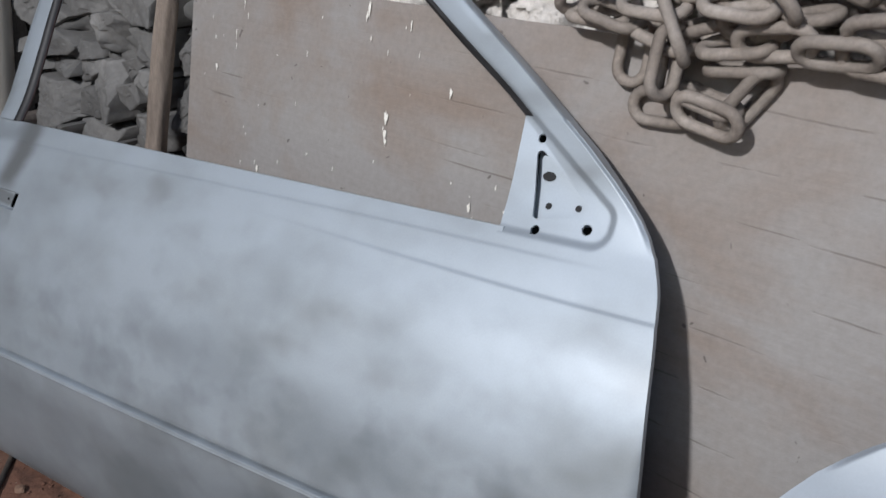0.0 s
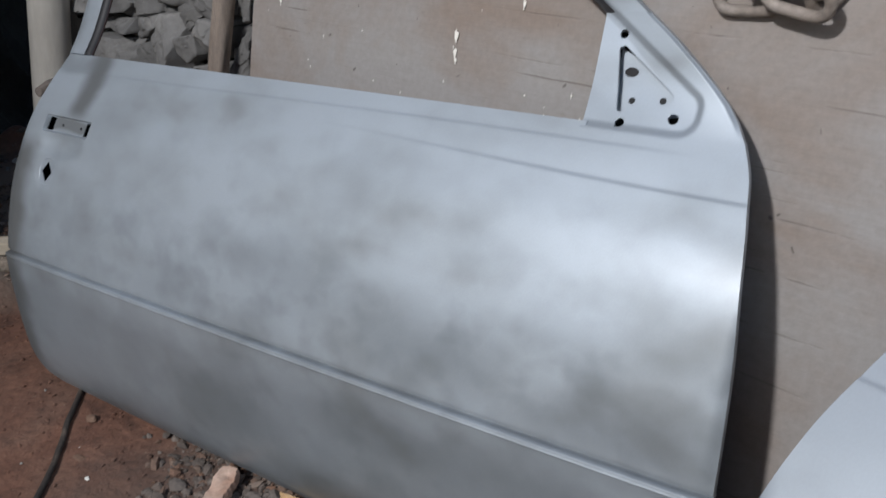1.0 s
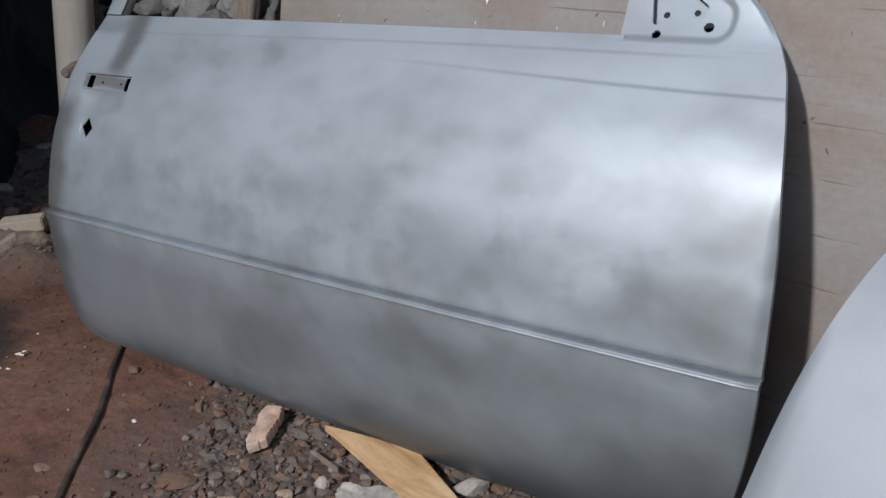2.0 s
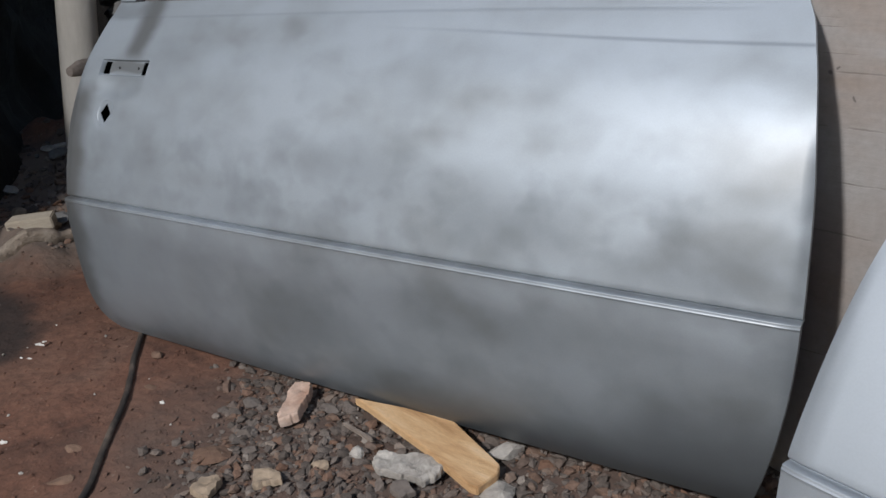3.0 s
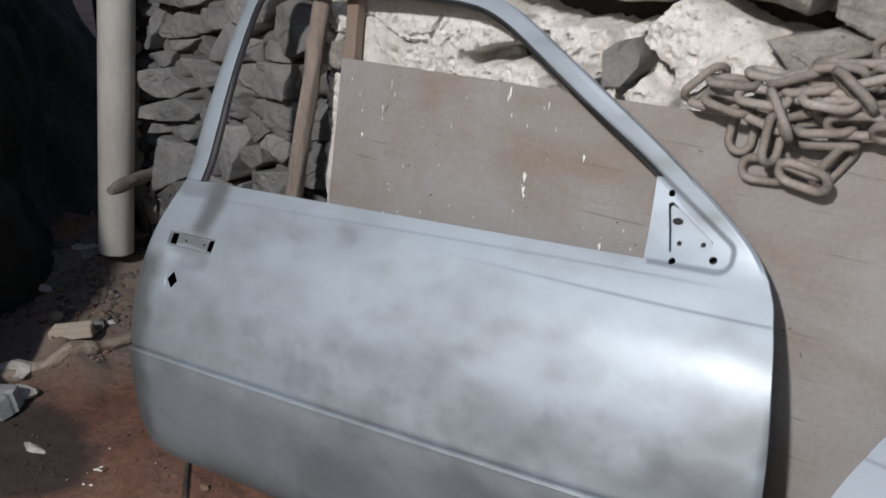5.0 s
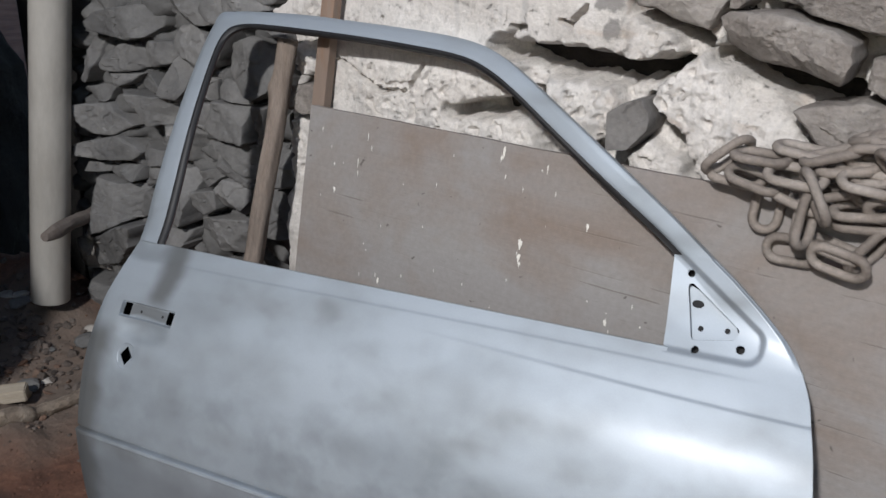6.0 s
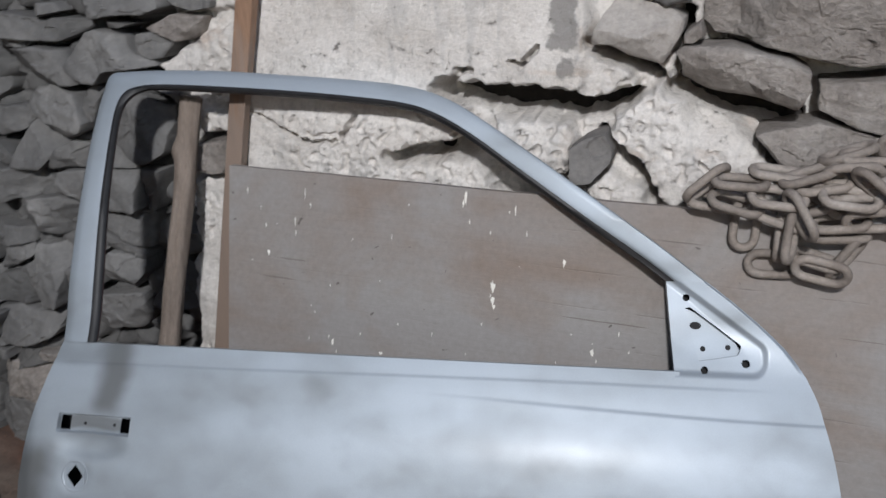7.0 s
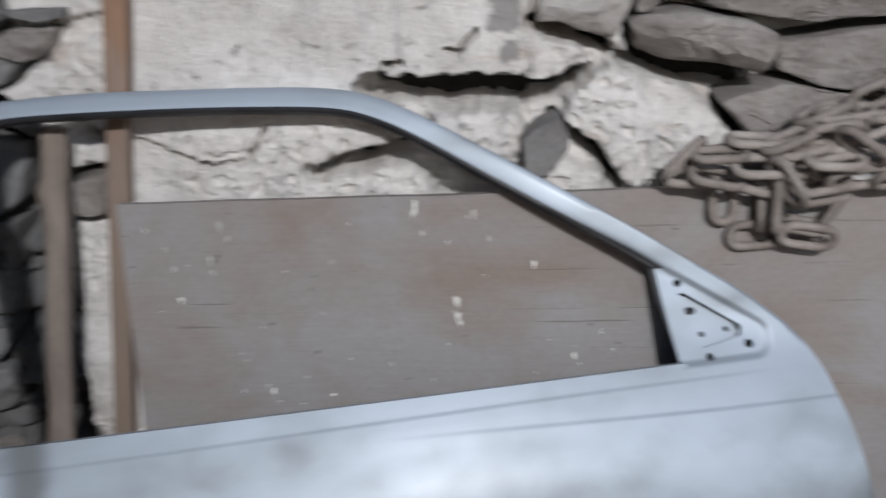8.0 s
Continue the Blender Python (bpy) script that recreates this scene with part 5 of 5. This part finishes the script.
# ---- loose pieces on the soil ----
def chunk(name, x, y, size, turn, material, label, category, seed, flat=0.5, z=None, group=""):
    """A broken lump: a squashed, chipped ball."""
    rnd = random.Random(seed)
    bm = bmesh.new()
    bmesh.ops.create_icosphere(bm, subdivisions=2, radius=0.5)
    cuts = [(Vector((rnd.uniform(-1, 1), rnd.uniform(-1, 1), rnd.uniform(-1, 1))).normalized(), rnd.uniform(.26, .42)) for _ in range(9)]
    for v in bm.verts:
        for n, d in cuts:
            k = v.co.dot(n) - d
            if k > 0:
                v.co -= n * k
        v.co *= 1 + 0.10 * noise.noise(v.co * 5 + Vector((seed, 0, 0)))
        v.co = Vector((v.co.x * size[0], v.co.y * size[1], v.co.z * size[2]))
    low = min(v.co.z for v in bm.verts)
    for v in bm.verts:
        v.co.z -= low
    ob = part(name, bm, material, smooth=False)
    ob.matrix_world = pose(x, y, (rise(x, y) if z is None else z) - 0.004, rnd.uniform(-6, 6), rnd.uniform(-6, 6), turn)
    return tagged(ob, label, category, group)


def prism(name, outline, thick, where, material, label, category, bevel=0.002):
    bm = bmesh.new()
    f = bm.faces.new([bm.verts.new((x, y, 0)) for x, y in outline])
    g = bmesh.ops.extrude_face_region(bm, geom=[f])
    for v in (q for q in g["geom"] if isinstance(q, bmesh.types.BMVert)):
        v.co.z += thick
    bmesh.ops.recalc_face_normals(bm, faces=bm.faces)
    bmesh.ops.bevel(bm, geom=list(bm.edges), offset=bevel, segments=2, affect="EDGES")
    ob = part(name, bm, material, smooth=False)
    ob.matrix_world = where
    return tagged(ob, label, category)


def shard(name, outline, thick, where, material, label, category, seed, rough=0.45):
    """A broken slab: ragged outline, chipped rim, uneven top."""
    c = np.array(outline)
    mid = c.mean(0)
    ring = []
    for i in range(len(c)):
        for k in np.linspace(0, 1, 5, endpoint=False):
            p = c[i] * (1 - k) + c[(i + 1) % len(c)] * k
            ring.append(p + 0.0035 * np.array([noise.noise((p[0] * 150, p[1] * 150, seed)), noise.noise((p[0] * 150, p[1] * 150, seed + 7))]))
    bm = bmesh.new()
    rows = []
    for f, h in ((.97, 0), (1.0, .4), (1.0, .82), (.965, 1), (.8, 1), (.6, 1), (.4, 1), (.2, 1)):
        rows.append([(mid[0] + (p[0] - mid[0]) * f, mid[1] + (p[1] - mid[1]) * f, thick * h * (1 + (rough if h > .9 else .1) * noise.noise((p[0] * f * 60, p[1] * f * 60, seed + 2)))) for p in ring])
    vs = strip(bm, rows, True)
    bm.faces.new(vs[-1])
    bm.faces.new(vs[0][::-1])
    bmesh.ops.recalc_face_normals(bm, faces=bm.faces)
    ob = part(name, bm, material, sharp=14)
    ob.matrix_world = where
    return tagged(ob, label, category)


prism("wood_offcut", [(-.166, -.004), (-.080, .026), (.003, .046), (.123, .009), (.133, -.008), (.130, -.048), (.119, -.051), (.007, -.027), (-.131, -.007)], .015, pose(-.750, .474, .013, 2, 1, 0), PINE,
      "wedge-shaped offcut of raw pine lying under the door", "wood offcut", .0015)
shard("brick_fragment", [(-.043, .038), (-.030, .043), (-.012, .046), (.006, .026), (.022, .002), (.038, -.024), (.033, -.040), (.028, -.052), (.014, -.044), (.002, -.026), (-.014, -.006), (-.030, .012)], .018, pose(-.997, .412, .008, 4, -5, 0), BRICK,
      "broken pinkish brick fragment on the gravel", "brick", 5, 0.22)
shard("concrete_fragment", [(-.050, -.016), (-.046, -.004), (-.020, .010), (.008, .034), (.036, .036), (.048, .028), (.052, .004), (.044, -.012), (.020, -.016), (-.004, -.030), (-.026, -.036), (-.040, -.030)], .013, pose(-.742, .411, .006, 3, 4, 0), PALE,
      "pale broken slab of concrete on the gravel", "rubble", 6)
chunk("concrete_fragment", -.607, .455, (.085, .055, .030), -30, PALE, "small pale lump of concrete beside the offcut", "rubble", 12, group="rubble pieces")
chunk("concrete_fragment", -.655, .532, (.060, .042, .030), 60, PALE, "small pale lump of concrete under the door", "rubble", 13, group="rubble pieces")
shard("stone_fragment", [(-.026, .000), (-.008, .014), (.012, .020), (.030, .008), (.012, -.012), (.004, -.024)], .011, pose(-.884, .266, .004, 3, -4, 0), TAN, "brown stone fragment on the gravel", "stone", 14)
shard("stone_fragment", [(-.012, -.020), (-.022, .006), (-.006, .026), (.004, .024), (.014, .004), (.024, -.014), (.006, -.018)], .012, pose(-.931, .198, .004, -4, 4, 0), TAN, "tan stone fragment on the gravel", "stone", 15)
shard("stone_fragment", [(-.020, .000), (-.006, .014), (.020, .006), (.014, -.016), (-.010, -.014)], .010, pose(-.712, .372, .004, 2, 3, 0), GRAVEL_DARK, "flat grey-brown stone on the gravel", "stone", 18)
chunk("stone_fragment", -.832, .397, (.034, .024, .020), -40, PALE, "pale pebble on the gravel", "stone", 16, group="loose stones")
prism("wood_splinter", [(-.035, -.003), (-.03, .003), (.03, .004), (.037, 0), (.03, -.003)], .006, pose(-.858, .422, .012, 0, 0, -4), POST_GREY, "thin grey wooden splinter on the gravel", "splinter", .001)
prism("wood_block", [(-.058, -.024), (-.052, .026), (.056, .028), (.060, -.020)], .034, pose(-2.215, .512, .022, 4, -3, 48), DUSTY_WOOD, "short pale block of sawn wood on the rubble", "wood block", .003)
chunk("limestone_piece", -2.17, .315, (.14, .09, .06), 30, PALE, "whitish lump of limestone on the soil", "stone", 21, group="loose stones")
chunk("limestone_piece", -2.04, .275, (.10, .07, .05), 50, PALE, "whitish lump of limestone on the soil", "stone", 22, group="loose stones")
shard("stone_block", [(-.050, -.040), (-.062, .006), (-.030, .044), (.034, .050), (.052, .010), (.044, -.034)], .052, pose(-2.01, .215, -.004, 5, -6, 20), SLAB_GREY, "broken blue-grey slab of stone lying on the soil", "stone", 31, 0.12)
for x, y, w, d, h, turn, mat, text in ((-1.358, .368, .030, .022, .014, 20, CLAY, "small brown clod beside the cable"), (-1.268, .304, .036, .020, .008, 35, CLAY, "flat brown chip of stone on the soil"), (-1.002, .250, .070, .048, .020, 40, CLAY, "reddish-brown lump of clay at the gravel's edge"),
                                       (-1.079, .380, .042, .030, .018, 10, GRAVEL_DARK, "grey-brown stone at the gravel's edge"), (-1.004, .324, .046, .030, .015, -15, GRAVEL_DARK, "flat grey stone on the gravel"), (-.851, .340, .034, .024, .014, 30, TAN, "tan stone on the gravel"),
                                       (-.961, .451, .040, .026, .016, 5, GRAVEL_DARK, "grey stone under the door's edge"), (-.940, .476, .048, .030, .018, -20, GRAVEL_DARK, "larger grey stone under the door's edge"), (-1.136, .082, .050, .030, .010, 60, CLAY, "flat brown clod on the soil"),
                                       (-1.190, .127, .040, .024, .008, 15, CLAY, "thin brown flake of dried soil")):
    chunk("stone_fragment", x, y, (w, d, h), turn, mat, text, "stone", int(1000 + abs(x) * 777), group="loose stones")
for x, y, w, d, turn in ((-1.598, .253, .026, .007, 20), (-1.603, .262, .007, .005, 70), (-1.310, .065, .016, .009, 40), (-1.200, .286, .010, .008, 0), (-1.559, .214, .008, .006, 30), (-1.574, .205, .006, .005, 10), (-1.657, .309, .007, .005, 50)):
    shard("lime_chip", [(-w / 2, -d / 3), (-w / 4, d / 2), (w / 3, d / 3), (w / 2, -d / 4), (0, -d / 2)], .002, pose(x, y, rise(x, y) + .0003, 0, 0, turn), SPLASH, "white chip of lime on the soil", "lime chip", 3, 0.1)
chunk("limestone_piece", -1.79, .198, (.095, .030, .018), 10, PALE, "flat pale chip on the dark soil patch", "stone", 23, group="loose stones")
bm = bmesh.new()
run = hermite([(-2.20, .24, 0), (-2.155, .33, 0), (-2.125, .42, 0), (-2.11, .50, 0), (-2.115, .62, 0), (-2.11, .74, 0)], 8)
tube(bm, [(x, y, rise(x, y) + .004) for x, y, z in run], [.036 + .009 * noise.noise((k * .4, 2, 2)) for k in range(len(run))], 16, squash=0.6)
for v in bm.verts:
    v.co += 0.008 * noise.noise_vector(v.co * 12) + 0.004 * noise.noise_vector(v.co * 45)
plank = part("branch", bm, MUD, sharp=35)
tagged(plank, "mud-caked branch half buried in the rubble", "branch")

rnd = random.Random(77)
for k in range(16):
    x, y = rnd.uniform(-2.75, -2.12), rnd.uniform(.52, .92)
    s = rnd.uniform(.03, .09)
    chunk("stone_fragment", x, y, (s, s * rnd.uniform(.5, .9), s * rnd.uniform(.3, .6)), rnd.uniform(0, 180), rnd.choice((TAN, PALE, STONE, STONE)), "dusty stone fragment in the rubble heap", "stone", 100 + k, group="loose stones")


# ---- gravel and crumbs ----
def scatter(name, count, place, sizes, material, label, category, seed):
    rnd = random.Random(seed)
    bm = bmesh.new()
    bmesh.ops.create_icosphere(bm, subdivisions=1, radius=0.5)
    base = [v.co.copy() for v in bm.verts]
    tris = [[v.index for v in f.verts] for f in bm.faces]
    bm.free()
    vs, fs = [], []
    for k in range(count):
        x, y = place(rnd)
        s = sizes[0] + (sizes[1] - sizes[0]) * rnd.random() ** 2.5
        sx, sy, sz = s * rnd.uniform(.8, 1.3), s * rnd.uniform(.55, 1.0), s * rnd.uniform(.35, .7)
        turn = Euler((rnd.uniform(-.5, .5), rnd.uniform(-.5, .5), rnd.uniform(0, 6.28))).to_matrix()
        z = rise(x, y) + sz * rnd.uniform(.1, .35)
        o = len(vs)
        for b in base:
            q = b * (1 + 0.7 * noise.noise(b * 2.1 + Vector((k * 1.7, 0, 0))))
            q = turn @ Vector((q.x * sx, q.y * sy, q.z * sz))
            vs.append((x + q.x, y + q.y, z + q.z))
        fs += [[o + i for i in t] for t in tris]
    me = bpy.data.meshes.new(name)
    me.from_pydata(vs, [], fs)
    me.materials.append(material)
    return tagged(new(name, me), label, category, kind="stuff")


def gravel_place(rnd):
    while True:
        x, y = rnd.uniform(-1.3, .35), rnd.uniform(-.25, .85)
        edge = -1.20 + .9 * max(0, .42 - y) + .10 * noise.noise((y * 6, x * 2, 3))
        if rnd.random() < smooth(edge - .10, edge + .16, x):
            return x, y


scatter("gravel", 26000, gravel_place, (.004, .025), GRAVEL, "grey crushed gravel on the soil under the doors", "gravel", 1)
scatter("soil_crumbs", 2200, lambda r: (r.uniform(-2.3, -.8), r.uniform(-.2, .6)), (.002, .012), SOIL, "small crumbs of soil and grit", "grit", 2)
scatter("lime_crumbs", 46, lambda r: (r.uniform(-2.2, -.8), r.uniform(-.1, .6)), (.002, .011), PALE, "pale crumbs of lime on the soil", "crumbs", 3)
scatter("rubble", 700, lambda r: (r.gauss(-2.45, .22), r.gauss(.66, .14)), (.006, .040), GRAVEL, "loose rubble heaped in the corner", "rubble", 4)
